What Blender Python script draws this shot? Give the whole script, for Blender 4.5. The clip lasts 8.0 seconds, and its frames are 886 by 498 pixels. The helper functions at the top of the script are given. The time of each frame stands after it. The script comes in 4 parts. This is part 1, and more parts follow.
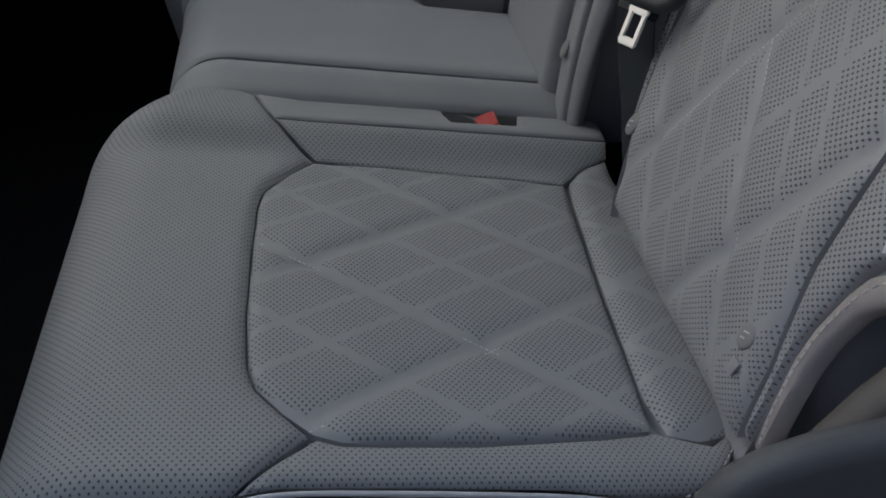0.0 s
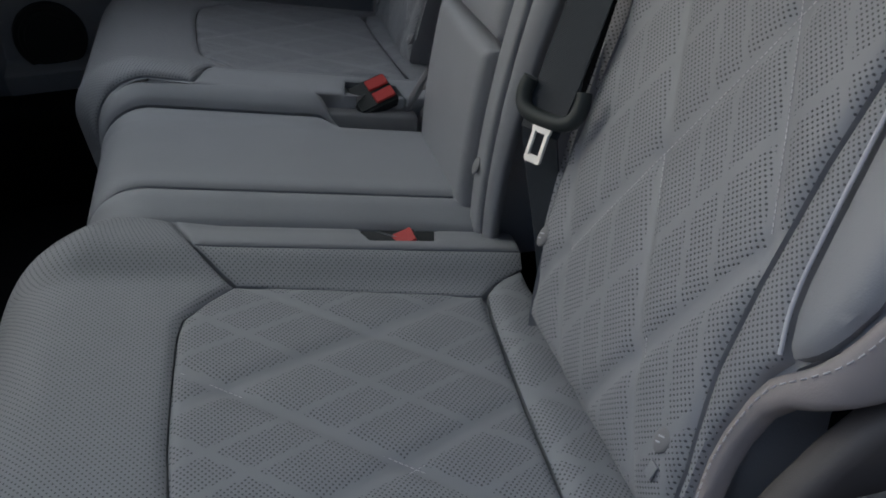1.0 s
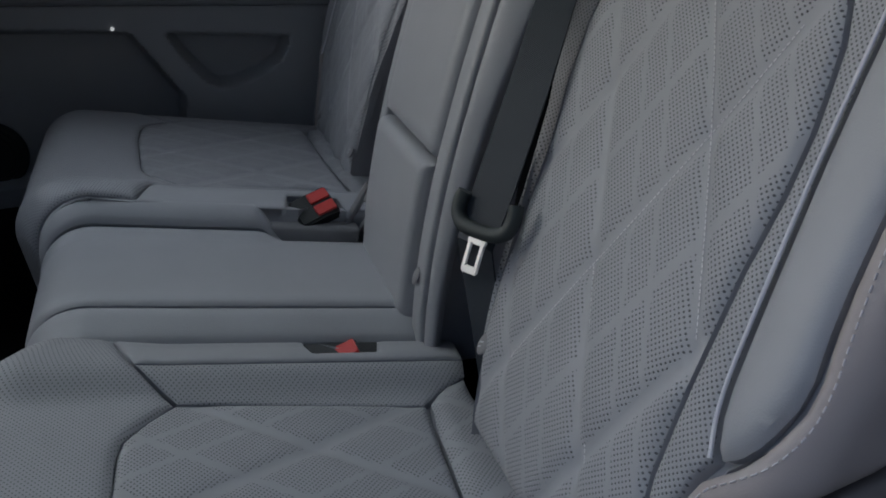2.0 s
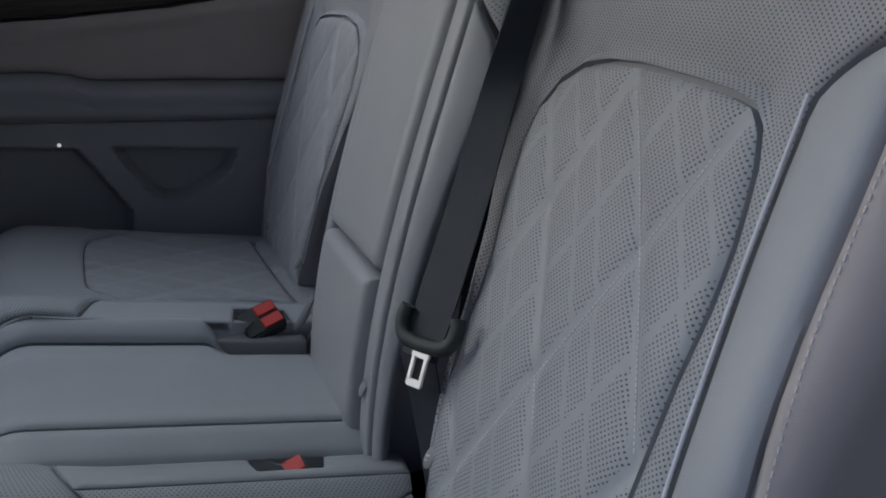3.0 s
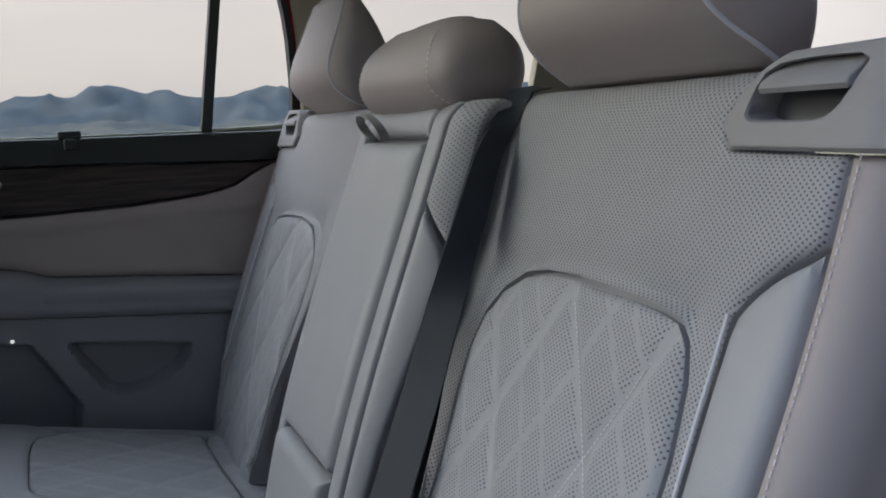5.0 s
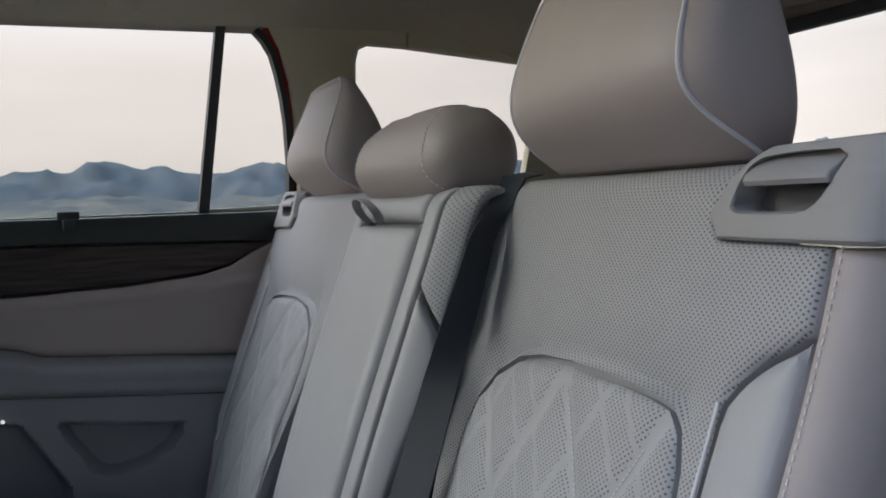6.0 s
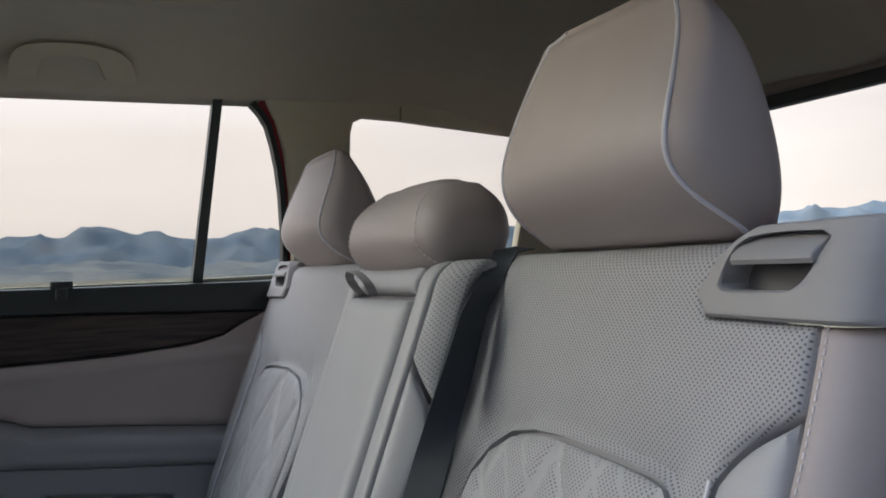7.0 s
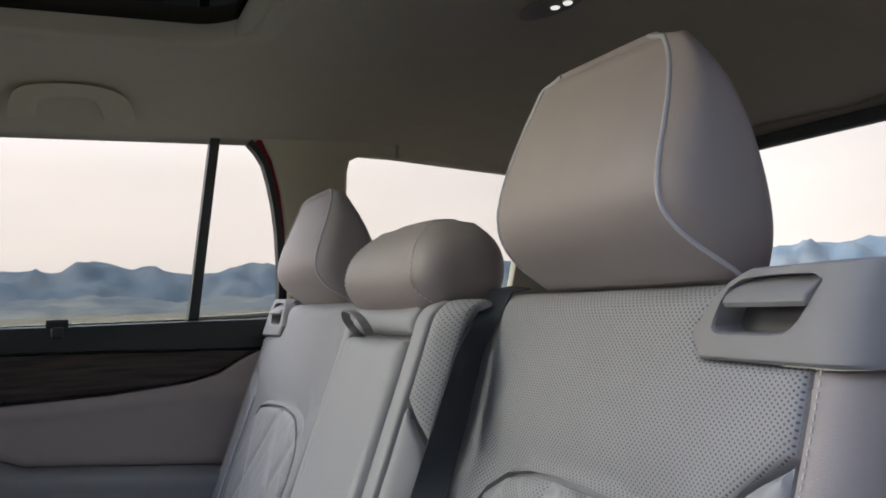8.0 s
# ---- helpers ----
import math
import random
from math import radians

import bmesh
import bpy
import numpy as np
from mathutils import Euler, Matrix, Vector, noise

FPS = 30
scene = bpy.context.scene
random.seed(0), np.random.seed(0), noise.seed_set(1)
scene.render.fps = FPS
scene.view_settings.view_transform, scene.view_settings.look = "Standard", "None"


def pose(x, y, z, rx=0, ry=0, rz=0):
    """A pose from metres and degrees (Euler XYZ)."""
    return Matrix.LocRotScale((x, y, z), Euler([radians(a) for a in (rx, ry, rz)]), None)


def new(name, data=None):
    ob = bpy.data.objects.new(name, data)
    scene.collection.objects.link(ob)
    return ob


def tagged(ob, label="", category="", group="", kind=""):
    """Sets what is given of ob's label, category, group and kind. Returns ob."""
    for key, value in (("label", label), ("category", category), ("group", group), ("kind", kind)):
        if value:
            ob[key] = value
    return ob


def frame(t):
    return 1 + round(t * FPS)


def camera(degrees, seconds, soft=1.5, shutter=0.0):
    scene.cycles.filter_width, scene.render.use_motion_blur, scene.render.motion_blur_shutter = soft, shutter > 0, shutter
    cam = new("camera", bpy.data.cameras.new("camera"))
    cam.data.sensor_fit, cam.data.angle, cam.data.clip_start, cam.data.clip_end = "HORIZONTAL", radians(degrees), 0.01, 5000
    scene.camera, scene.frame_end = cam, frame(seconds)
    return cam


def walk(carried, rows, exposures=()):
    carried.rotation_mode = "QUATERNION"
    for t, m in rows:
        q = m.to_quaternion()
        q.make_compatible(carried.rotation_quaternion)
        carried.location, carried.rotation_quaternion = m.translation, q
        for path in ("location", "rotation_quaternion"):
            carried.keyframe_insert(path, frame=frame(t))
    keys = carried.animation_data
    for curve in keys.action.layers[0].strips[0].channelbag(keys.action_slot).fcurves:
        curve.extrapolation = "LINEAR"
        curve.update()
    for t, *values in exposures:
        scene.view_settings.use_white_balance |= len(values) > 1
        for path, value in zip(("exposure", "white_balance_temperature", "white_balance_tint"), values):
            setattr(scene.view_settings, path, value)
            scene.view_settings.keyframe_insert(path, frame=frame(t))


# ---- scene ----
# x runs to the rear of the car, y across it (the open door is at negative y), z up from the ground
cam = camera(52.0, 8.0, soft=1.8)
ROWS = [
    (0, 0.2462, -1.0253, 1.1924, -6.176, -37.260, -3.155),
    (0.5, 0.2524, -1.0292, 1.2017, -9.111, -34.014, -3.046),
    (1, 0.2570, -1.0337, 1.2111, -11.769, -30.972, -2.910),
    (1.5, 0.2606, -1.0400, 1.2189, -13.828, -27.883, -2.806),
    (3, 0.2710, -1.0595, 1.2480, -19.247, -18.717, -2.716),
    (3.5, 0.2742, -1.0645, 1.2571, -20.688, -15.833, -2.644),
    (4, 0.2754, -1.0722, 1.2643, -21.600, -12.850, -2.609),
    (4.5, 0.2757, -1.0780, 1.2743, -22.019, -10.182, -2.580),
    (6, 0.2706, -1.0950, 1.2918, -22.933, -2.956, -2.283),
    (6.5, 0.2686, -1.0992, 1.2965, -23.196, -0.618, -2.170),
    (7, 0.2678, -1.1039, 1.3007, -23.534, 1.161, -2.149),
    (7.5, 0.2661, -1.1074, 1.3041, -23.745, 2.486, -2.152),
    (8, 0.2663, -1.1093, 1.3064, -23.857, 3.348, -2.200),
]
walk(cam, [(t, pose(x, y, z, 90 + pitch, 0, yaw) @ pose(0, 0, 0, 0, 0, roll)) for t, x, y, z, yaw, pitch, roll in ROWS],
     [(0.0, -0.58, 6300, 9), (1.5, -0.64, 6000, 9), (3.5, -0.32, 5800, 10), (4.5, -0.10, 5850, 9), (6.5, 0.16, 6080, 10), (8.0, 0.28, 6130, 11)])

# ---- light ----
SUN_UP, SUN_ROUND = 24.0, 300.0
world = bpy.data.worlds.new("world")
scene.world = world
world.use_nodes = True
wt = world.node_tree
sky = wt.nodes.new("ShaderNodeTexSky")
sky.sky_type, sky.sun_disc = "NISHITA", False
sky.sun_elevation, sky.sun_rotation = radians(SUN_UP), radians(SUN_ROUND)
sky.dust_density = 4.0
tex = wt.nodes.new("ShaderNodeTexNoise")
tex.inputs["Scale"].default_value, tex.inputs["Detail"].default_value = 2.2, 5
coord = wt.nodes.new("ShaderNodeTexCoord")
mapn = wt.nodes.new("ShaderNodeMapping")
mapn.inputs["Scale"].default_value = (1, 1, 5)
wt.links.new(coord.outputs["Generated"], mapn.inputs["Vector"])
wt.links.new(mapn.outputs["Vector"], tex.inputs["Vector"])
cloud = wt.nodes.new("ShaderNodeValToRGB")
cloud.color_ramp.elements[0].position, cloud.color_ramp.elements[0].color = 0.3, (7.6, 6.8, 6.2, 1)
cloud.color_ramp.elements[1].position, cloud.color_ramp.elements[1].color = 0.7, (9.2, 8.0, 7.0, 1)
high = wt.nodes.new("ShaderNodeMix")
blend = wt.nodes.new("ShaderNodeMix")
high.data_type = blend.data_type = "RGBA"
rise = wt.nodes.new("ShaderNodeSeparateXYZ")
wt.links.new(coord.outputs["Generated"], rise.inputs[0])
lift = wt.nodes.new("ShaderNodeMapRange")
for key, value in (("From Min", 0.15), ("From Max", 0.70)):
    lift.inputs[key].default_value = value
wt.links.new(rise.outputs["Z"], lift.inputs["Value"])
wt.links.new(lift.outputs["Result"], high.inputs["Factor"])
wt.links.new(tex.outputs["Fac"], cloud.inputs["Fac"])
wt.links.new(cloud.outputs["Color"], high.inputs["A"])
high.inputs["B"].default_value = (27.0, 28.6, 31.0, 1)
blend.inputs["Factor"].default_value = 0.85
wt.links.new(sky.outputs["Color"], blend.inputs["A"])
wt.links.new(high.outputs["Result"], blend.inputs["B"])
# the sky is brighter and warmer on the low sun's side than on the other
toward = wt.nodes.new("ShaderNodeVectorMath")
toward.operation = "DOT_PRODUCT"
toward.inputs[1].default_value = (-0.40, 0.91, 0.0)
wt.links.new(coord.outputs["Generated"], toward.inputs[0])
fall = wt.nodes.new("ShaderNodeMapRange")
for key, value in (("From Min", -0.32), ("From Max", 0.65), ("To Min", 0.04), ("To Max", 1.4)):
    fall.inputs[key].default_value = value
wt.links.new(toward.outputs["Value"], fall.inputs["Value"])
dim = wt.nodes.new("ShaderNodeVectorMath")
dim.operation = "SCALE"
cool = wt.nodes.new("ShaderNodeMapRange")
for key, value in (("From Min", -0.45), ("From Max", 0.22)):
    cool.inputs[key].default_value = value
wt.links.new(toward.outputs["Value"], cool.inputs["Value"])
hue = wt.nodes.new("ShaderNodeMix")
hue.data_type = "RGBA"
hue.inputs["A"].default_value, hue.inputs["B"].default_value = (0.72, 0.93, 1.36, 1), (1.0, 0.99, 0.97, 1)
wt.links.new(cool.outputs["Result"], hue.inputs["Factor"])
tint = wt.nodes.new("ShaderNodeVectorMath")
tint.operation = "MULTIPLY"
wt.links.new(blend.outputs["Result"], tint.inputs[0])
wt.links.new(hue.outputs["Result"], tint.inputs[1])
wt.links.new(tint.outputs["Vector"], dim.inputs[0])
wt.links.new(fall.outputs["Result"], dim.inputs["Scale"])
wt.links.new(dim.outputs["Vector"], wt.nodes["Background"].inputs["Color"])
wt.nodes["Background"].inputs["Strength"].default_value = 0.195
sun = new("sun", bpy.data.lights.new("sun", "SUN"))
sun.data.energy, sun.data.angle, sun.data.color = 0.8, radians(30), (1.0, 0.93, 0.84)
sun.matrix_world = pose(0, 0, 6, 90 - SUN_UP, 0, 180 - SUN_ROUND)


# ---- materials ----
def material(name, colour, rough=0.5, metal=0.0, vary=0.12, scale=30.0, bump=0.1, grain=900.0, spec=0.5):
    """A surface with stains at one scale and grain at another."""
    m = bpy.data.materials.new(name)
    m.use_nodes = True
    t = m.node_tree
    p = t.nodes["Principled BSDF"]
    p.inputs["Roughness"].default_value, p.inputs["Metallic"].default_value = rough, metal
    p.inputs["Specular IOR Level"].default_value = spec
    co = t.nodes.new("ShaderNodeTexCoord")
    n = t.nodes.new("ShaderNodeTexNoise")
    n.inputs["Scale"].default_value, n.inputs["Detail"].default_value = scale, 4
    t.links.new(co.outputs["Object"], n.inputs["Vector"])
    mix = t.nodes.new("ShaderNodeMix")
    mix.data_type = "RGBA"
    mix.inputs["A"].default_value = (*[c * (1 - vary) for c in colour], 1)
    mix.inputs["B"].default_value = (*[min(1, c * (1 + vary)) for c in colour], 1)
    t.links.new(n.outputs["Fac"], mix.inputs["Factor"])
    t.links.new(mix.outputs["Result"], p.inputs["Base Color"])
    if bump:
        v = t.nodes.new("ShaderNodeTexVoronoi")
        v.inputs["Scale"].default_value = grain
        t.links.new(co.outputs["Object"], v.inputs["Vector"])
        b = t.nodes.new("ShaderNodeBump")
        b.inputs["Strength"].default_value, b.inputs["Distance"].default_value = bump, 0.0004
        t.links.new(v.outputs["Distance"], b.inputs["Height"])
        t.links.new(b.outputs["Normal"], p.inputs["Normal"])
    return m


def maths(t, op, a, b=None, c=None):
    n = t.nodes.new("ShaderNodeMath")
    n.operation = op
    for i, v in enumerate((a, b, c)):
        if v is None:
            continue
        if isinstance(v, (int, float)):
            n.inputs[i].default_value = v
        else:
            t.links.new(v, n.inputs[i])
    return n.outputs[0]


def perforated(name, colour, pitch=0.0056, radius=0.20, lattice=None, rough=0.5):
    """Leather with staggered pin holes, laid out on the sheet's own metres (UV).
    lattice: origin, step A, step B and which family has the double bands, for quilting with plain bands."""
    m = material(name, colour, rough, vary=0.06, scale=22, bump=0.12, grain=1100)
    t = m.node_tree
    p = t.nodes["Principled BSDF"]
    m["plain_v"] = pitch * 1.15 * 0.5
    uv = t.nodes.new("ShaderNodeUVMap")
    uv.uv_map = "metres"
    sep = t.nodes.new("ShaderNodeSeparateXYZ")
    t.links.new(uv.outputs["UV"], sep.inputs[0])
    u, v = sep.outputs[0], sep.outputs[1]

    def cell(off):
        a = maths(t, "SUBTRACT", maths(t, "FRACT", maths(t, "ADD", maths(t, "DIVIDE", u, pitch), off)), 0.5)
        b = maths(t, "SUBTRACT", maths(t, "FRACT", maths(t, "ADD", maths(t, "DIVIDE", v, pitch * 1.15), off)), 0.5)
        return maths(t, "SQRT", maths(t, "ADD", maths(t, "MULTIPLY", a, a), maths(t, "MULTIPLY", b, b)))

    d = maths(t, "MINIMUM", cell(20.0), cell(20.5))
    hole = t.nodes.new("ShaderNodeMapRange")
    hole.interpolation_type = "SMOOTHSTEP"
    for key, value in (("From Min", radius - 0.05), ("From Max", radius + 0.06), ("To Min", 1.0), ("To Max", 0.0)):
        hole.inputs[key].default_value = value
    t.links.new(d, hole.inputs["Value"])
    mask = hole.outputs["Result"]
    if lattice:
        (ou, ov), (au, av), (bu, bv), double = lattice
        det = au * bv - bu * av
        du, dv = maths(t, "SUBTRACT", u, ou), maths(t, "SUBTRACT", v, ov)
        ka = maths(t, "ADD", maths(t, "MULTIPLY", du, bv / det), maths(t, "MULTIPLY", dv, -bu / det))
        kb = maths(t, "ADD", maths(t, "MULTIPLY", du, -av / det), maths(t, "MULTIPLY", dv, au / det))

        def away(k, centre):
            return maths(t, "ABSOLUTE", maths(t, "SUBTRACT", maths(t, "FRACT", maths(t, "ADD", k, 20.5 - centre)), 0.5))

        keep = maths(t, "MULTIPLY", maths(t, "GREATER_THAN", away(ka, 0), 0.045), maths(t, "GREATER_THAN", away(kb, 0), 0.045))
        two, one = (ka, kb) if double == "a" else (kb, ka)
        for k, c, w in ((two, 0.38, 0.022), (two, 0.62, 0.022), (one, 0.5, 0.030)):
            keep = maths(t, "MULTIPLY", keep, maths(t, "GREATER_THAN", away(k, c), w))
        mask = maths(t, "MULTIPLY", mask, keep)
    mix = t.nodes.new("ShaderNodeMix")
    mix.data_type = "RGBA"
    old = p.inputs["Base Color"].links[0].from_socket
    t.links.new(old, mix.inputs["A"])
    mix.inputs["B"].default_value = (0.012, 0.012, 0.016, 1)
    t.links.new(maths(t, "MULTIPLY", mask, 0.72), mix.inputs["Factor"])
    t.links.new(mix.outputs["Result"], p.inputs["Base Color"])
    grain = p.inputs["Normal"].links[0].from_node
    b = t.nodes.new("ShaderNodeBump")
    b.invert = True
    b.inputs["Strength"].default_value, b.inputs["Distance"].default_value = 0.6, 0.0012
    t.links.new(mask, b.inputs["Height"])
    t.links.new(grain.outputs["Normal"], b.inputs["Normal"])
    t.links.new(b.outputs["Normal"], p.inputs["Normal"])
    return m


GREY = (0.34, 0.345, 0.36)
LEATHER = material("grey leather", GREY, 0.46, vary=0.06, scale=16, bump=0.25, grain=700)
# Grey leather warmed in colour for the pinkish light on door-facing sides.
WARM_LIT_LEATHER = material("grey leather tinted by warm side light", (0.37, 0.330, 0.320), 0.5, vary=0.06, scale=16, bump=0.25, grain=700)
PERF = perforated("perforated leather", GREY, pitch=0.0049, radius=0.16)
PERF_FINE = perforated("finely perforated leather", GREY, pitch=0.0052, radius=0.13)
CUSHION_LATTICE = ((0.195, -0.413), (0.136, 0.081), (0.132, -0.099), "b")
BACK_LATTICE = ((1.012, -0.480), (-0.120, 0.062), (0.122, 0.100), "a")
QUILT_SEAT = perforated("quilted perforated seat leather", GREY, pitch=0.0050, radius=0.155, lattice=CUSHION_LATTICE)
QUILT_BACK = perforated("quilted perforated back leather", GREY, pitch=0.0051, radius=0.15, lattice=BACK_LATTICE)
PIPING = material("pale piping", (0.62, 0.62, 0.66), 0.4, vary=0.05, bump=0.1)
THREAD = material("pale thread", (0.66, 0.64, 0.66), 0.7, vary=0.05, bump=0.0)
PLASTIC = material("grey moulded plastic", (0.27, 0.265, 0.27), 0.55, vary=0.04, scale=20, bump=0.15, grain=1500)
TRIM = material("warm grey trim", (0.25, 0.225, 0.21), 0.6, vary=0.05, scale=14, bump=0.2, grain=900)
DOORGREY = material("door plastic", (0.33, 0.34, 0.355), 0.6, vary=0.05, scale=14, bump=0.2, grain=900)
DOORSKIN = material("door leather", (0.44, 0.39, 0.37), 0.55, vary=0.05, scale=14, bump=0.2, grain=700)
BLACK = material("black plastic", (0.012, 0.014, 0.014), 0.5, vary=0.1, bump=0.15, grain=1200)
RUBBER = material("dark window trim", (0.035, 0.043, 0.042), 0.55, vary=0.1, bump=0.1)
# Carpet colour; the block that darkens the seat-side gap uses it too.
CARPET_SHADE = material("black carpet and gap shade", (0.008, 0.008, 0.009), 0.95, vary=0.3, scale=200, bump=0.5, grain=600, spec=0.1)
HEADLINER = material("woven headliner", (0.56, 0.52, 0.40), 0.9, vary=0.05, scale=30, bump=0.3, grain=1800, spec=0.1)
QUARTER = material("dark warm trim", (0.115, 0.102, 0.097), 0.6, vary=0.05, scale=14, bump=0.2, grain=900)
SILL = material("dark grey sill plastic", (0.10, 0.102, 0.108), 0.5, vary=0.05, scale=14, bump=0.2, grain=1200)
SILL_AND_GLINT = material("pale grey-green sill and trim reflection", (0.42, 0.43, 0.33), 0.5, vary=0.08, bump=0.1)
RED = material("red release button", (0.55, 0.035, 0.03), 0.45, vary=0.05, bump=0.0)
CHROME = material("bright steel", (0.66, 0.66, 0.65), 0.42, 0.75, vary=0.04, bump=0.0)
PAINT = material("red car paint", (0.22, 0.008, 0.012), 0.25, vary=0.03, bump=0.0)
LAMP = material("lamp lens", (0.75, 0.75, 0.75), 0.15, vary=0.05, bump=0.0)
LAMP.node_tree.nodes["Principled BSDF"].inputs["Emission Color"].default_value = (1.0, 0.95, 0.88, 1)
LAMP.node_tree.nodes["Principled BSDF"].inputs["Emission Strength"].default_value = 0.7


def wood_material():
    m = material("dark open-pore wood", (0.045, 0.032, 0.026), 0.45, vary=0.1)
    t = m.node_tree
    co = t.nodes.new("ShaderNodeTexCoord")
    mp = t.nodes.new("ShaderNodeMapping")
    mp.inputs["Scale"].default_value = (4, 30, 70)
    n = t.nodes.new("ShaderNodeTexNoise")
    n.inputs["Scale"].default_value, n.inputs["Detail"].default_value = 2.5, 6
    r = t.nodes.new("ShaderNodeValToRGB")
    r.color_ramp.elements[0].position, r.color_ramp.elements[0].color = 0.35, (0.018, 0.013, 0.011, 1)
    r.color_ramp.elements[1].position, r.color_ramp.elements[1].color = 0.7, (0.075, 0.052, 0.042, 1)
    t.links.new(co.outputs["Object"], mp.inputs["Vector"])
    t.links.new(mp.outputs["Vector"], n.inputs["Vector"])
    t.links.new(n.outputs["Fac"], r.inputs["Fac"])
    t.links.new(r.outputs["Color"], t.nodes["Principled BSDF"].inputs["Base Color"])
    return m


def belt_material():
    m = material("dark woven webbing", (0.032, 0.039, 0.049), 0.48, vary=0.1, bump=0.0, spec=0.35)
    t = m.node_tree
    uv = t.nodes.new("ShaderNodeUVMap")
    uv.uv_map = "metres"
    w = t.nodes.new("ShaderNodeTexWave")
    w.bands_direction = "DIAGONAL"
    w.inputs["Scale"].default_value = 260
    b = t.nodes.new("ShaderNodeBump")
    b.inputs["Strength"].default_value, b.inputs["Distance"].default_value = 0.5, 0.0005
    t.links.new(uv.outputs["UV"], w.inputs["Vector"])
    t.links.new(w.outputs["Fac"], b.inputs["Height"])
    t.links.new(b.outputs["Normal"], t.nodes["Principled BSDF"].inputs["Normal"])
    return m


def glass_material(name, colour, alpha):
    m = bpy.data.materials.new(name)
    m.use_nodes = True
    p = m.node_tree.nodes["Principled BSDF"]
    p.inputs["Base Color"].default_value, p.inputs["Roughness"].default_value = (*colour, 1), 0.02
    p.inputs["Alpha"].default_value = alpha
    p.inputs["Specular IOR Level"].default_value = 0.5 if alpha < 1 else 0.12
    return m


WOOD, WEBBING = wood_material(), belt_material()
# Alpha dims the sky seen through; the shadowless panes still pass full light.
GLASS = glass_material("window glass", (0.01, 0.012, 0.01), 0.40)
ROOFGLASS = bpy.data.materials.new("green-tinted roof glass")
ROOFGLASS.use_nodes = True
rt = ROOFGLASS.node_tree
clear_n, gloss_n, both = (rt.nodes.new("ShaderNode" + k) for k in ("BsdfTransparent", "BsdfGlossy", "MixShader"))
clear_n.inputs["Color"].default_value = (0.96, 0.95, 0.87, 1)
gloss_n.inputs["Roughness"].default_value = 0.02
both.inputs["Fac"].default_value = 0.05
rt.links.new(clear_n.outputs[0], both.inputs[1])
rt.links.new(gloss_n.outputs[0], both.inputs[2])
rt.links.new(both.outputs[0], rt.nodes["Material Output"].inputs["Surface"])
# Less dark than GLASS, so the sky behind stays brighter.
REARGLASS = glass_material("rear window glass", (0.01, 0.012, 0.01), 0.18)
DARKGLASS = glass_material("black roof glass", (0.002, 0.002, 0.002), 1.0)


# ---- building helpers ----
def thing(name, label, category, at=(0, 0, 0), group="", kind=""):
    ob = tagged(new(name), label, category, group, kind)
    ob.location = at
    return ob


def part(name, bm, mat, parent=None, label="", smooth=True, sharp=42):
    mesh = bpy.data.meshes.new(name)
    for f in bm.faces:
        f.smooth = smooth
    bm.to_mesh(mesh)
    bm.free()
    if smooth:
        mesh.set_sharp_from_angle(angle=radians(sharp))
    mesh.materials.append(mat)
    ob = new(name, mesh)
    if parent:
        ob.parent = parent
    if label:
        ob["label"] = label
    return ob


def step(x, a, b):
    k = np.clip((np.asarray(x, float) - a) / (b - a), 0, 1)
    return k * k * (3 - 2 * k)


def rounded(pts, times=2):
    """Corner cutting of a closed outline."""
    p = np.array(pts, float)
    for _ in range(times):
        q = np.roll(p, -1, 0)
        p = np.stack([p * 0.78 + q * 0.22, p * 0.22 + q * 0.78], 1).reshape(-1, 2)
    return p


def resample(p, gap):
    out = []
    for a, b in zip(p, np.roll(p, -1, 0)):
        n = max(1, int(round(np.linalg.norm(b - a) / gap)))
        out += [a + (b - a) * k / n for k in range(n)]
    return np.array(out)


def inside(p, poly):
    a, b = poly, np.roll(poly, -1, 0)
    x, y = p[:, :1], p[:, 1:]
    cross = (a[:, 1] > y) != (b[:, 1] > y)
    with np.errstate(divide="ignore", invalid="ignore"):
        at = (b[:, 0] - a[:, 0]) * (y - a[:, 1]) / (b[:, 1] - a[:, 1]) + a[:, 0]
    return (cross & (x < at)).sum(1) % 2 == 1


def distance(p, poly):
    a, b = poly, np.roll(poly, -1, 0)
    best = np.full(len(p), 9.0)
    for s, e in zip(a, b):
        d = e - s
        k = np.clip(((p - s) @ d) / max(d @ d, 1e-12), 0, 1)
        best = np.minimum(best, np.linalg.norm(p - s - k[:, None] * d, axis=1))
    return best


def normals(surf, p):
    e = 1e-4
    o = surf(p[:, 0], p[:, 1])
    n = np.cross(surf(p[:, 0] + e, p[:, 1]) - o, surf(p[:, 0], p[:, 1] + e) - o)
    return o, n / np.maximum(np.linalg.norm(n, axis=1), 1e-12)[:, None]


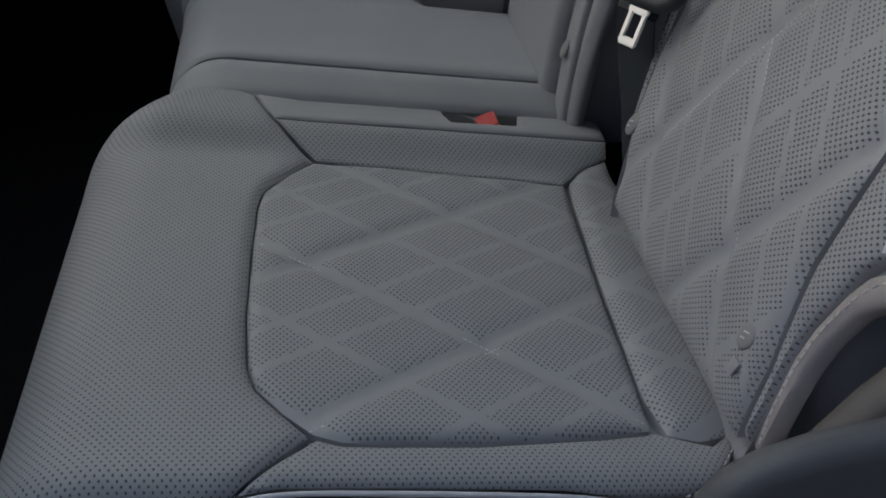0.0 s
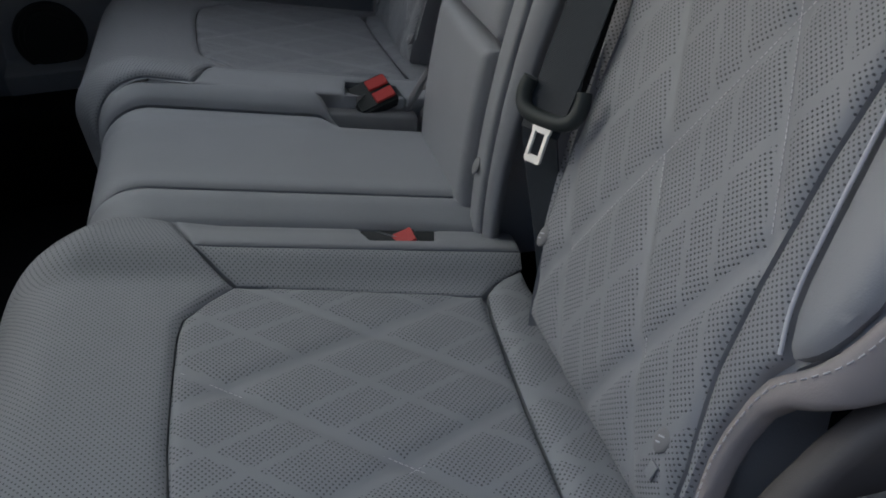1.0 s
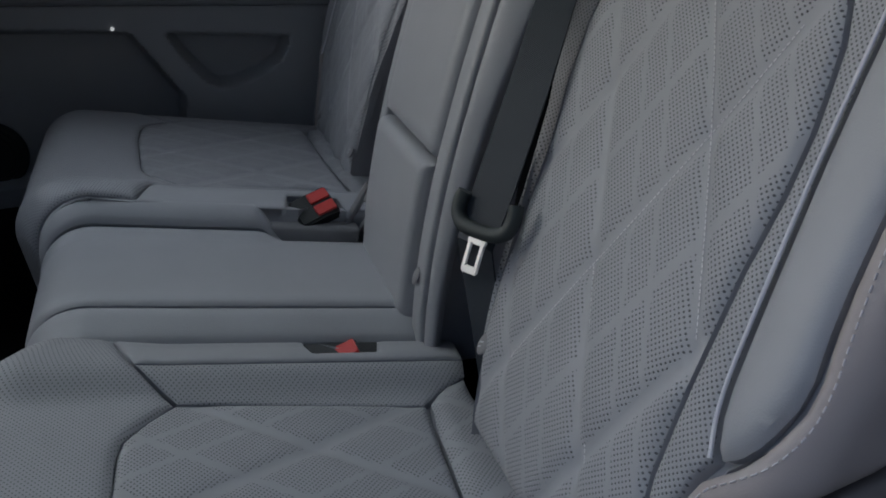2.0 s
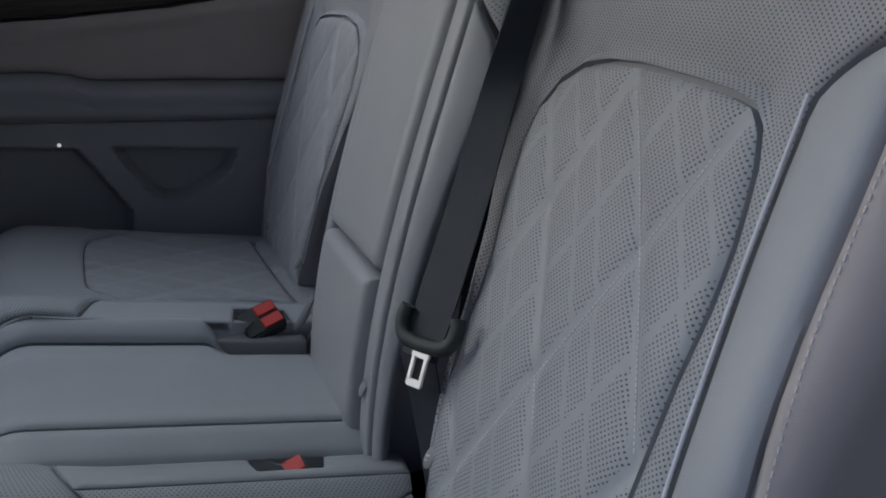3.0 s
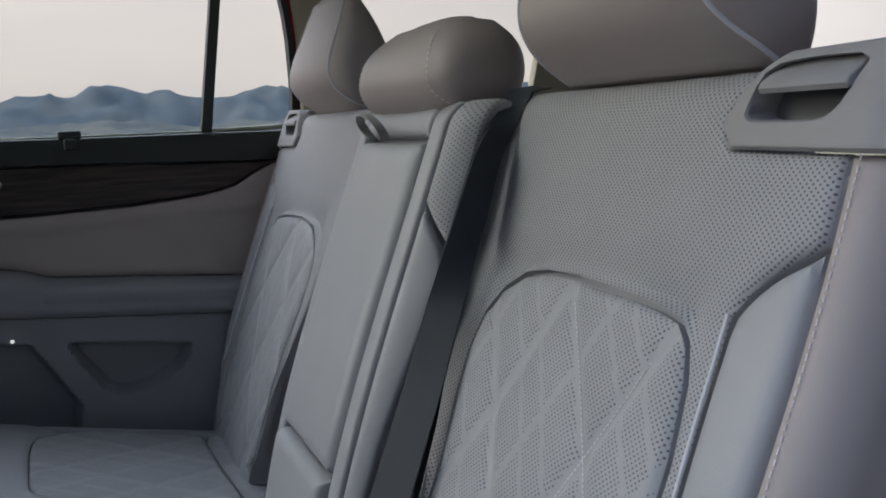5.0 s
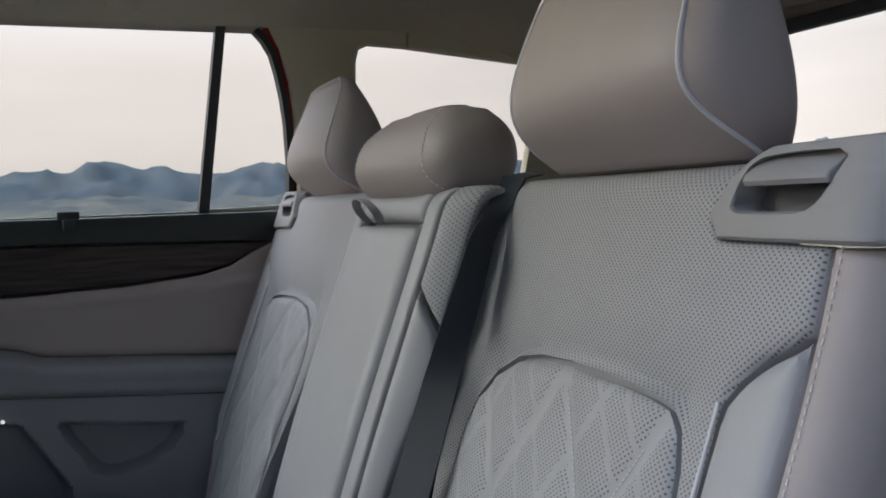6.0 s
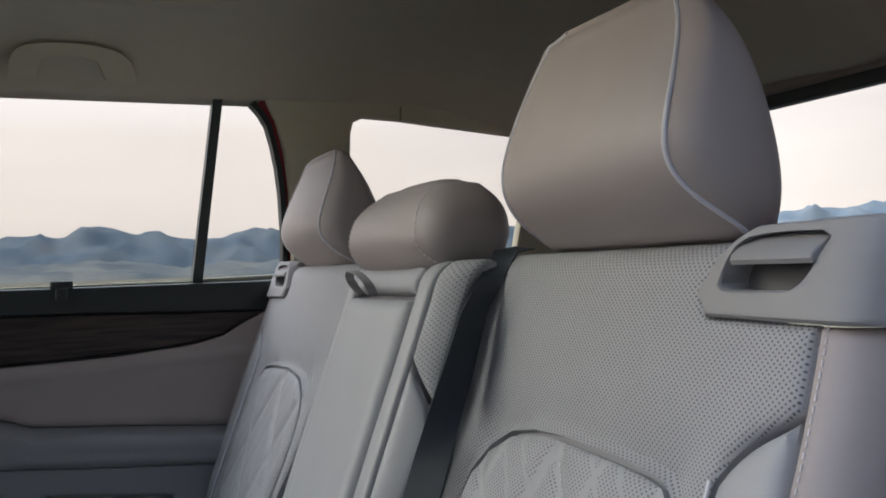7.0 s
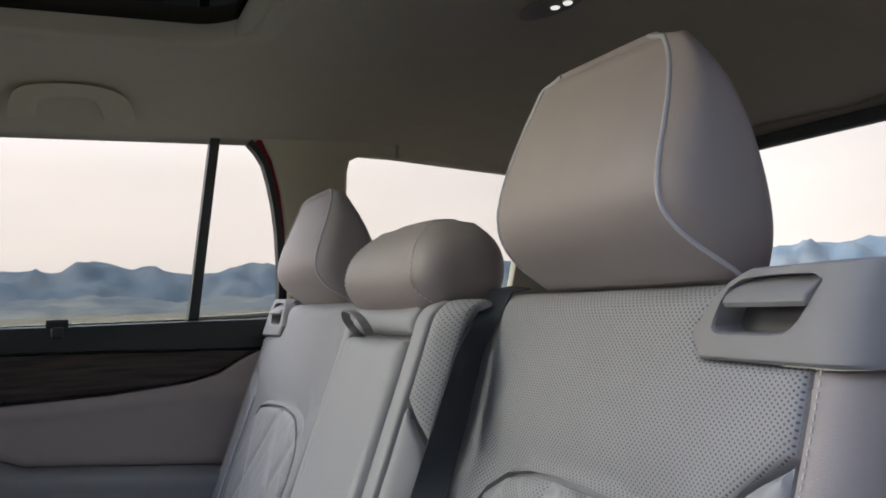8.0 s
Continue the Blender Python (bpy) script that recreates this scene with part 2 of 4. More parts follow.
def sheet(name, outline, surf, mat, parent, puff=0.004, edge=0.012, depth=0.010, gap=0.009, extra=None, out=1.0, label="", inset=0.0011):
    """A padded panel: an outline on a curved surface, rising from its seams, with a turned-in edge and a narrow seam round it."""
    from mathutils import geometry
    rim = resample(np.array(outline, float), gap * 0.8)
    if inset:
        way = np.roll(rim, -1, 0) - np.roll(rim, 1, 0)
        way = way / np.maximum(np.linalg.norm(way, axis=1), 1e-9)[:, None]
        spin = np.sign(np.sum(rim[:, 0] * np.roll(rim[:, 1], -1) - np.roll(rim[:, 0], -1) * rim[:, 1]))
        rim = rim + np.stack([-way[:, 1], way[:, 0]], 1) * spin * inset
    lo, hi = rim.min(0), rim.max(0)
    g = np.stack(np.meshgrid(np.arange(lo[0], hi[0], gap), np.arange(lo[1], hi[1], gap * 0.9), indexing="ij"), -1)
    g[1::2, :, 1] += gap * 0.45
    g = g.reshape(-1, 2)
    g = g[inside(g, rim)]
    rings = []
    if inset:
        for far in (0.22, 0.6):
            ring = rim + np.stack([-way[:, 1], way[:, 0]], 1) * spin * edge * far
            ring = ring[inside(ring, rim)]
            rings.append(ring[distance(ring, rim) > edge * far * 0.93])
    g = g[distance(g, rim) > max(gap * 0.45, (edge * 0.6 + gap * 0.4) if inset else 0)]
    n = len(rim)
    every = np.concatenate([rim, *rings, g])
    res = geometry.delaunay_2d_cdt([Vector(q) for q in every], [(i, (i + 1) % n) for i in range(n)], [], 1, 1e-6)
    p = np.array([tuple(q) for q in res[0]])
    tris = [f for f in res[2]]
    o, nn = normals(surf, p)
    nn = nn * out
    d = distance(p, rim)
    k = np.clip(d / edge, 0, 1)
    h = puff * np.sqrt(np.clip(1 - (1 - k) ** 2, 0, 1))
    if extra is not None:
        h = h + extra(p[:, 0], p[:, 1]) * np.clip(d / 0.006, 0, 1)
    q = o + nn * h[:, None]
    bm = bmesh.new()
    uvl = bm.loops.layers.uv.new("metres")
    vs = [bm.verts.new(c) for c in q]
    for f in tris:
        a, b, c = (q[i] for i in f[:3])
        if np.dot(np.cross(b - a, c - a), nn[f[0]]) < 0:
            f = f[::-1]
        try:
            bm.faces.new([vs[i] for i in f])
        except ValueError:
            pass
    bm.verts.index_update()
    for f in bm.faces:
        for lp in f.loops:
            lp[uvl].uv = tuple(p[lp.vert.index])
    low = {}
    for e in [e for e in bm.edges if len(e.link_faces) == 1]:
        for v in e.verts:
            if v not in low:
                low[v] = Vector(v.co) - Vector(nn[v.index]) * depth
    made = {v: bm.verts.new(c) for v, c in low.items()}
    for e in [e for e in bm.edges if len(e.link_faces) == 1 and all(v in low for v in e.verts)]:
        lp = e.link_loops[0]
        a, b = lp.vert, lp.link_loop_next.vert
        f = bm.faces.new([b, a, made[a], made[b]])
        for l2 in f.loops:
            src = a if l2.vert in (a, made[a]) else b
            l2[uvl].uv = (0.0, mat.get("plain_v", 0.0))
    return part(name, bm, mat, parent, label)


def tube(name, pts, r, mat, parent, label="", sides=8, closed=False):
    """A round cord along points."""
    pts = [Vector(p) for p in pts]
    bm = bmesh.new()
    rings = []
    n = len(pts)
    for i, p in enumerate(pts):
        d = (pts[(i + 1) % n] - pts[i - 1]) if closed or 0 < i < n - 1 else (pts[min(i + 1, n - 1)] - pts[max(i - 1, 0)])
        q = d.to_track_quat("Z", "Y")
        rings.append([bm.verts.new(p + q @ Vector((r * math.cos(a), r * math.sin(a), 0))) for a in (2 * math.pi * k / sides for k in range(sides))])
    pairs = list(zip(rings, rings[1:])) + ([(rings[-1], rings[0])] if closed else [])
    for a, b in pairs:
        best = min(range(sides), key=lambda s: (a[0].co - b[s].co).length)
        for k in range(sides):
            bm.faces.new([a[k], a[(k + 1) % sides], b[(k + 1 + best) % sides], b[(k + best) % sides]])
    if not closed:
        bm.faces.new(rings[0][::-1])
        bm.faces.new(rings[-1])
    return part(name, bm, mat, parent, label)


def stitches(name, pts, parent, lift, length=0.0045, space=0.0075, r=0.0006):
    """A row of short thread stitches along a line, as one run of thread."""
    pts = [Vector(p) for p in pts]
    bm = bmesh.new()
    run, at = 0.0, 0.0
    for a, b in zip(pts, pts[1:]):
        seg = (b - a).length
        d = (b - a).normalized()
        while at < run + seg:
            c = a + d * (at - run) + Vector(lift)
            q = d.to_track_quat("Z", "Y").to_matrix().to_4x4()
            bmesh.ops.create_cone(bm, cap_ends=True, segments=6, radius1=r, radius2=r, depth=length, matrix=Matrix.Translation(c) @ q)
            at += space
        run += seg
    return part(name, bm, THREAD, parent, "pale thread stitching")


def block(name, size, at, mat, parent=None, bevel=0.004, turn=(0, 0, 0), label="", seg=3):
    bm = bmesh.new()
    bmesh.ops.create_cube(bm, size=1.0, matrix=pose(*at, *turn) @ Matrix.Diagonal((*size, 1)))
    if bevel:
        bmesh.ops.bevel(bm, geom=bm.edges[:], offset=bevel, segments=seg, affect="EDGES", profile=0.5)
    return part(name, bm, mat, parent, label)


def prism(name, outline, place, thick, mat, parent=None, bevel=0.004, label="", seg=2):
    """An outline in two coordinates, placed by a function, and given thickness by a vector."""
    bm = bmesh.new()
    a = [bm.verts.new(place(*p)) for p in outline]
    b = [bm.verts.new(v.co + Vector(thick)) for v in a]
    n = len(a)
    bm.faces.new(a)
    bm.faces.new(b[::-1])
    for i in range(n):
        bm.faces.new([a[(i + 1) % n], a[i], b[i], b[(i + 1) % n]])
    bmesh.ops.recalc_face_normals(bm, faces=bm.faces[:])
    if bevel:
        rimmed = [e for e in bm.edges if (e.verts[0] in a) == (e.verts[1] in a)]
        bmesh.ops.bevel(bm, geom=rimmed, offset=bevel, segments=seg, affect="EDGES", profile=0.5, clamp_overlap=True)
    return part(name, bm, mat, parent, label)


# ---- the seats' surfaces ----
TILT_A = math.atan(0.2)


def cushion_surface(side, shift, rise, back=0.0, corner=0.05):
    """The top of an outer seat cushion, from along (u) and across (v) it; side 1 is the open door's."""
    def surf(u, v):
        u, v = np.broadcast_arrays(np.asarray(u, float), np.asarray(v, float))
        r, start = 0.07, 0.065
        x, z = u.copy(), 0.733 - 0.2 * (u - 0.15)
        phi = -TILT_A + np.clip(start - u, 0, None) / r
        low = np.clip(phi - math.pi / 2, 0, None) * r
        phi = np.minimum(phi, math.pi / 2)
        x = np.where(u < start, start - r * (np.sin(phi) + math.sin(TILT_A)) + low * 0.12, x)
        z = np.where(u < start, 0.733 - 0.2 * (start - 0.15) + r * (np.cos(phi) - math.cos(TILT_A)) - low, z)
        x = x + corner * step(v, -0.25, -0.12) * np.clip((0.2 - u) / 0.15, 0, 1)
        z = z + 0.020 * step(v, -0.252, -0.196) - 0.008 * step(v, -0.19, -0.14)
        w = np.clip(-0.632 - v, 0, None) / 0.022
        y = np.where(w > 0, -0.632 - 0.022 * np.sin(np.minimum(w, math.pi / 2)), v)
        z = z - 0.022 * (1 - np.cos(np.minimum(w, math.pi / 2))) - 0.022 * np.clip(w - math.pi / 2, 0, None)
        return np.stack([x + back, side * y + shift, z + rise], -1)
    return surf


BACK_FIT = np.polyfit([0.62, 0.66, 0.70, 0.735, 0.77, 0.869, 1.012, 1.138, 1.258, 1.32], [0.484, 0.487, 0.492, 0.500, 0.514, 0.563, 0.638, 0.692, 0.735, 0.752], 4)
# the near back is reclined further than the other two
MID_FIT = np.polyfit([0.62, 0.70, 0.749, 0.887, 1.08, 1.263, 1.32], [0.484, 0.488, 0.497, 0.527, 0.594, 0.665, 0.684], 3)
FAR_FIT = MID_FIT + np.array([0, 0, 0, 0.014])


def back_surface(side, shift, rise, fit=BACK_FIT):
    """The front of an outer seat back, from height (u) and across (v)."""
    def surf(u, v):
        u, v = np.broadcast_arrays(np.asarray(u, float), np.asarray(v, float))
        top = np.clip(u - 1.288, 0, None) / 0.022
        z = np.where(top > 0, 1.288 + 0.022 * np.sin(np.minimum(top, math.pi / 2)), u)
        x = np.polyval(fit, np.minimum(u, 1.288)) + np.where(top > 0, 0.022 * 0.35 * np.sin(np.minimum(top, math.pi / 2)) + 0.022 * (1 - np.cos(np.minimum(top, math.pi / 2))) + 0.022 * np.clip(top - math.pi / 2, 0, None), 0)
        w = np.clip(-0.655 - v, 0, None) / 0.035
        y = np.where(w > 0, -0.655 - 0.035 * np.sin(np.minimum(w, math.pi / 2)), v)
        x = x + 0.035 * (1 - np.cos(np.minimum(w, math.pi / 2))) + 0.035 * np.clip(w - math.pi / 2, 0, None)
        return np.stack([x, side * y + shift, z + rise], -1)
    return surf


def quilting(lattice, deep=0.0035, wide=0.065):
    (ou, ov), (au, av), (bu, bv), _ = lattice
    det = au * bv - bu * av

    def extra(u, v):
        du, dv = u - ou, v - ov
        ka, kb = (du * bv - dv * bu) / det, (dv * au - du * av) / det
        h = np.zeros_like(u)
        for k in (ka, kb):
            d = np.abs((k + 20.5) % 1.0 - 0.5)
            h -= deep * np.exp(-(d / wide) ** 2)
        return h
    return extra


QUILT = [(.207, -.247), (.180, -.276), (.160, -.305), (.155, -.331), (.152, -.40), (.150, -.48), (.152, -.536), (.158, -.559), (.177, -.583), (.197, -.602), (.216, -.609), (.31, -.610), (.40, -.604), (.438, -.599), (.441, -.562), (.445, -.446), (.457, -.264), (.37, -.258), (.29, -.252)]


def on(surf, pts, lift=0.0):
    p = np.array(pts, float)
    o, n = normals(surf, p)
    return o + n * lift


def line(pts, gap=0.008):
    p = np.array(pts, float)
    for _ in range(2 if len(p) > 2 else 0):
        q = np.stack([p[:-1] * 0.75 + p[1:] * 0.25, p[:-1] * 0.25 + p[1:] * 0.75], 1).reshape(-1, 2)
        p = np.r_[p[:1], q, p[-1:]]
    out = []
    for a, b in zip(p, p[1:]):
        n = max(1, int(np.linalg.norm(b - a) / gap))
        out += [a + (b - a) * k / n for k in range(n)]
    return np.array(out + [p[-1]])


def seat_cushion(side, shift, rise, back, label):
    surf = cushion_surface(side, shift, rise, back, 0.05 if side > 0 else 0.04)
    # the surface's own turning is outward (up) on the door side and inward on the other
    out = 1.0 if side > 0 else -1.0
    seat = thing("seat_cushion", label, "car seat", group="rear seat cushions")
    # foam and pan under the leather
    body = rounded([(-0.15, -0.640), (-0.15, -0.139), (0.51, -0.139), (0.51, -0.610), (0.46, -0.640)], 1)
    sheet("cushion_body", body, surf, LEATHER, seat, puff=-0.009, edge=0.004, depth=0.20, gap=0.02, out=out)
    rim = -.139 if side > 0 else -.150
    front = [(-0.20, -0.655), (0.140, -0.655), (.168, -.628), (.195, -.604), *[q for q in reversed(QUILT[:10])][1:], (.166, -.196), (.131, -.145), (.11, rim), (-0.20, rim)]
    sheet("front_bolster", front, surf, PERF_FINE, seat, puff=0.006, edge=0.016, depth=0.014, out=out, label="finely perforated grey leather front bolster")
    prof = [tuple(q) for q in surf(np.linspace(-0.19, 0.50, 40), np.full(40, rim))]
    prof = [(x, y, z - 0.003) for x, y, z in prof]
    inner_y = prof[0][1] + 0.003 * side
    prism("end_panel", [(x, z) for x, _, z in prof] + [(0.50, 0.50), (prof[0][0] + 0.03, 0.50)], lambda x, z: Vector((x, inner_y, z)), (0, -0.012 * side, 0), LEATHER, seat, 0)
    sheet("quilted_panel", QUILT, surf, QUILT_SEAT, seat, puff=0.006, edge=0.014, gap=0.0065, inset=0.0006, extra=quilting(CUSHION_LATTICE), out=out, label="diamond-quilted perforated grey leather")
    sheet("inner_strip", [(.209, -.245), (.29, -.250), (.37, -.256), (.456, -.262), (.480, -.240), (.515, -.222), (.520, -.199), (.168, -.197)], surf, PERF_FINE, seat, puff=0.002, edge=0.006, out=out)
    ledge = [(.168, -.196), (.520, -.198), (.526, -.150), (.522, -.139), (.433, -.139), (.425, -.176), (.355, -.178), (.348, -.139), (.120, -.139), (.134, -.147)]
    sheet("side_ledge", ledge, surf, LEATHER, seat, puff=0.003, edge=0.008, out=out)
    roll = rounded([(.441, -.600), (.448, -.446), (.460, -.264), (.482, -.236), (.520, -.222), (.520, -.585), (.480, -.612)], 1)
    sheet("rear_roll", roll, surf, QUILT_SEAT, seat, puff=0.009, edge=0.028, gap=0.0065, extra=quilting(CUSHION_LATTICE, 0.002, 0.06), out=out, inset=0.0002)
    side_strip = [(.145, -.650), (.170, -.627), (.199, -.605), (.216, -.611), (.31, -.612), (.40, -.606), (.440, -.601), (.480, -.613), (.500, -.600), (.494, -.622), (.470, -.648), (.445, -.655), (.403, -.655), (.36, -.649), (.25, -.646), (.175, -.645)]
    sheet("side_strip", side_strip, surf, PERF_FINE, seat, puff=0.004, edge=0.010, out=out)
    apron = [(.140, -.660), (.25, -.649), (.36, -.652), (.403, -.658), (.445, -.658), (.470, -.651), (.500, -.640), (.505, -.80), (.13, -.80)]
    sheet("side_apron", apron, surf, WARM_LIT_LEATHER, seat, puff=0.004, edge=0.010, out=out)
    tube("piping", on(surf, line([(.143, -.652), (.175, -.647), (.25, -.648), (.36, -.651), (.40, -.655), (.412, -.664)]), 0.004 * out), 0.0019, PIPING, seat, "pale leather piping")
    for a in (((.195, -.600), (.331, -.520), (.441, -.452)), ((.160, -.388), (.195, -.413), (.327, -.512), (.436, -.594))):
        p = on(surf, line(a), 0.001 * out)
        stitches("stitching", p, seat, (0, 0, 0.001), 0.003, 0.0048, 0.0004)
    stitches("stitching", on(surf, line([(.447, -.652), (.470, -.645), (.492, -.620)]), 0.005 * out), seat, (0, 0, 0), 0.004, 0.007)
    return seat


BQ = [(.690, -.335), (.725, -.326), (.745, -.318), (.765, -.305), (.83, -.285), (.89, -.272), (.95, -.258), (1.00, -.236), (1.05, -.226), (1.085, -.233), (1.112, -.256), (1.130, -.290), (1.137, -.330), (1.139, -.38), (1.136, -.46), (1.133, -.505), (1.128, -.534), (1.114, -.550), (1.089, -.561), (1.04, -.572), (1.0, -.576), (.95, -.577), (.877, -.586), (.813, -.597), (.75, -.620), (.690, -.628)]


def seat_back(side, shift, rise, fit, label):
    surf = back_surface(side, shift, rise, fit)
    out = 1.0 if side > 0 else -1.0
    seat = thing("folding_rear_seat", label, "car seat", group="rear seat backs")
    body = rounded([(.64, -.640), (.64, -.335), (.74, -.315), (.83, -.282), (.95, -.225), (1.05, -.182), (1.15, -.164), (1.31, -.162), (1.31, -.520), (1.245, -.540), (1.240, -.690), (.90, -.690), (.84, -.645), (.72, -.645)], 1)
    sheet("back_body", body, surf, LEATHER, seat, puff=-0.010, edge=0.004, depth=0.09, gap=0.02, out=out)
    upper = [(.700, -.641), (.70, -.632), (.752, -.623), (.815, -.600), (.878, -.589), (.95, -.580), (1.0, -.579), (1.04, -.575), (1.091, -.564), (1.117, -.552), (1.131, -.535), (1.136, -.505), (1.139, -.46), (1.142, -.38), (1.140, -.328), (1.133, -.288), (1.115, -.254), (1.087, -.230), (1.05, -.223), (1.00, -.233), (.95, -.255), (.89, -.269), (.83, -.282), (.765, -.302), (.765, -.296), (.83, -.268), (.90, -.245), (.97, -.215), (1.05, -.176), (1.15, -.158), (1.305, -.156), (1.318, -.165), (1.318, -.545), (1.30, -.556), (1.274, -.535), (1.256, -.546), (1.254, -.6540), (1.196, -.6540), (1.174, -.618), (1.158, -.600), (1.141, -.588), (1.10, -.588), (1.036, -.592), (.985, -.600), (.933, -.610), (.88, -.622), (.850, -.641), (.836, -.634), (.783, -.629), (.732, -.640)]

    def hollow(u, v):
        return -0.013 * np.exp(-np.clip(np.hypot(np.clip(u - 1.139, 0, None), np.clip(-0.54 - v, 0, None) + np.clip(v + 0.25, 0, None)) / 0.028, 0, 9) ** 1.3)
    sheet("upper_panel", upper, surf, PERF, seat, puff=0.006, edge=0.014, extra=hollow, out=out, label="perforated grey leather")
    sheet("quilted_panel", BQ, surf, QUILT_BACK, seat, puff=0.006, edge=0.016, gap=0.0065, extra=quilting(BACK_LATTICE, 0.005), out=out, label="diamond-quilted perforated grey leather")
    bolster = [(1.188, -.654), (1.193, -.6538), (1.189, -.650), (1.172, -.620), (1.156, -.602), (1.139, -.591), (1.088, -.591), (1.036, -.595), (.985, -.603), (.933, -.613), (.88, -.625), (.852, -.643), (.862, -.658), (.878, -.668), (.91, -.676), (.96, -.664), (1.02, -.656), (1.10, -.654)]
    sheet("side_bolster", rounded(bolster, 1), surf, LEATHER, seat, puff=0.008, edge=0.020, out=out, label="smooth grey leather bolster")
    flank = [(1.2535, -.672), (1.2535, -.658), (1.2525, -.655), (1.248, -.655), (1.19, -.656), (1.10, -.656), (1.02, -.658), (.96, -.666), (.91, -.679), (.878, -.671), (.860, -.661), (.849, -.650), (.834, -.636), (.783, -.631), (.732, -.642), (.700, -.648), (.700, -.661), (.735, -.656), (.785, -.648), (.828, -.655), (.846, -.70), (.862, -.76), (.90, -.80), (1.253, -.80)]
    sheet("flank", rounded(flank, 1), surf, WARM_LIT_LEATHER, seat, puff=0.006, edge=0.012, out=out, label="grey leather flank, warm side light in its colour")
    tube("piping", on(surf, line([(1.142, -.589), (1.088, -.590), (1.036, -.594), (.985, -.602), (.933, -.612), (.88, -.624), (.853, -.641)]), 0.006 * out), 0.0016, PIPING, seat, "pale leather piping")
    stitches("stitching", on(surf, line([(1.250, -.664), (1.19, -.664), (1.10, -.664), (1.02, -.667), (.96, -.676), (.905, -.687), (.872, -.680), (.850, -.662), (.832, -.646), (.783, -.640), (.735, -.650), (.712, -.656)]), 0.0062 * out), seat, (0, 0, 0))
    for a in (((.78, -.366), (.890, -.421), (1.012, -.480), (1.095, -.520)), ((.77, -.535), (.890, -.421)), ((.90, -.572), (1.012, -.480), (1.120, -.392))):
        stitches("stitching", on(surf, line(a), 0.0022 * out), seat, (0, 0, 0), 0.003, 0.0048, 0.0004)
    # child-seat anchor buttons
    for u, v in ((.752, -.592), (.764, -.313)):
        c = Vector(on(surf, [(u, v)], 0.0055 * out)[0])
        bm = bmesh.new()
        q = Vector((-0.85, 0, 0.5)).to_track_quat("Z", "Y").to_matrix().to_4x4()
        bmesh.ops.create_uvsphere(bm, u_segments=20, v_segments=10, radius=1.0, matrix=Matrix.Translation(c) @ q @ Matrix.Diagonal((0.009, 0.0115, 0.003, 1)))
        b = part("anchor_button", bm, PLASTIC, seat, "small oval grey plastic anchor button")
        bm = bmesh.new()
        for dx, sz in ((-0.003, 0.0022), (0.002, 0.003)):
            bmesh.ops.create_cube(bm, size=1, matrix=Matrix.Translation(c) @ q @ pose(0, dx, 0.0028, 0, 0, 25) @ Matrix.Diagonal((sz * 2, 0.0012, 0.0012, 1)))
        part("emblem", bm, PIPING, b)
        if v > -.5:
            continue
        c2 = on(surf, [(u - 0.022, v - 0.006)], 0.008 * out)[0]
        block("fabric_tag", (0.002, 0.010, 0.012), tuple(c2), LEATHER, seat, 0.0006, (0, 28, 0))
    return seat


near_cushion = seat_cushion(1, 0.0, 0.0, 0.0, "light grey leather rear seat cushion with a diamond-quilted panel")
far_cushion = seat_cushion(-1, 0.02, 0.045, 0.03, "light grey leather rear seat cushion beside the closed door")
near_back = seat_back(1, 0.0, 0.0, BACK_FIT, "light grey leather seat back with a diamond-quilted panel, piping and stitching")
far_back = seat_back(-1, 0.02, 0.0, FAR_FIT, "light grey leather seat back beside the closed door")


# ---- middle seat ----
def middle_surface(u, v):
    u, v = np.broadcast_arrays(np.asarray(u, float), np.asarray(v, float))
    r, start = 0.06, 0.125
    z = 0.773 - 0.2 * (u - 0.10)
    phi = -TILT_A + np.clip(start - u, 0, None) / r
    low = np.clip(phi - math.pi / 2, 0, None) * r
    phi = np.minimum(phi, math.pi / 2)
    x = np.where(u < start, start - r * (np.sin(phi) + math.sin(TILT_A)) + low * 0.12, u)
    z = np.where(u < start, 0.768 + r * (np.cos(phi) - math.cos(TILT_A)) - low, z)
    z = z - 0.023 * step(-v, 0.075, 0.155) + step(v, 0.100, 0.178) * (0.036 - 0.06 * step(u, 0.335, 0.365))
    return np.stack([x, v, z], -1)


def middle_back_surface(u, v):
    u, v = np.broadcast_arrays(np.asarray(u, float), np.asarray(v, float))
    top = np.clip(u - 1.282, 0, None) / 0.022
    z = np.where(top > 0, 1.282 + 0.022 * np.sin(np.minimum(top, math.pi / 2)), u)
    x = np.polyval(MID_FIT, np.minimum(u, 1.282)) + np.where(top > 0, 0.008 * np.sin(np.minimum(top, math.pi / 2)) + 0.022 * (1 - np.cos(np.minimum(top, math.pi / 2))) + 0.022 * np.clip(top - math.pi / 2, 0, None), 0)
    x = x + 0.055 * step(-v, 0.146, 0.225) + 0.014 * step(v, 0.14, 0.18)
    return np.stack([x, v, z], -1)


mid_cushion = thing("middle_seat_cushion", "plain smooth grey leather middle seat cushion with two seams", "car seat")
sheet("cushion_body", [(.06, -.135), (.06, .16), (.51, .16), (.51, -.135)], middle_surface, LEATHER, mid_cushion, puff=-0.006, edge=0.004, depth=0.20, gap=0.02)
for a, b, nm in ((-.137, -.084, "edge_strip"), (-.082, .130, "centre_panel"), (.132, .172, "edge_strip")):
    sheet(nm, [(-.18, a), (.0, a), (.55, a), (.55, b), (-.18, b)], middle_surface, LEATHER, mid_cushion, puff=0.005, edge=0.016, out=1.0)

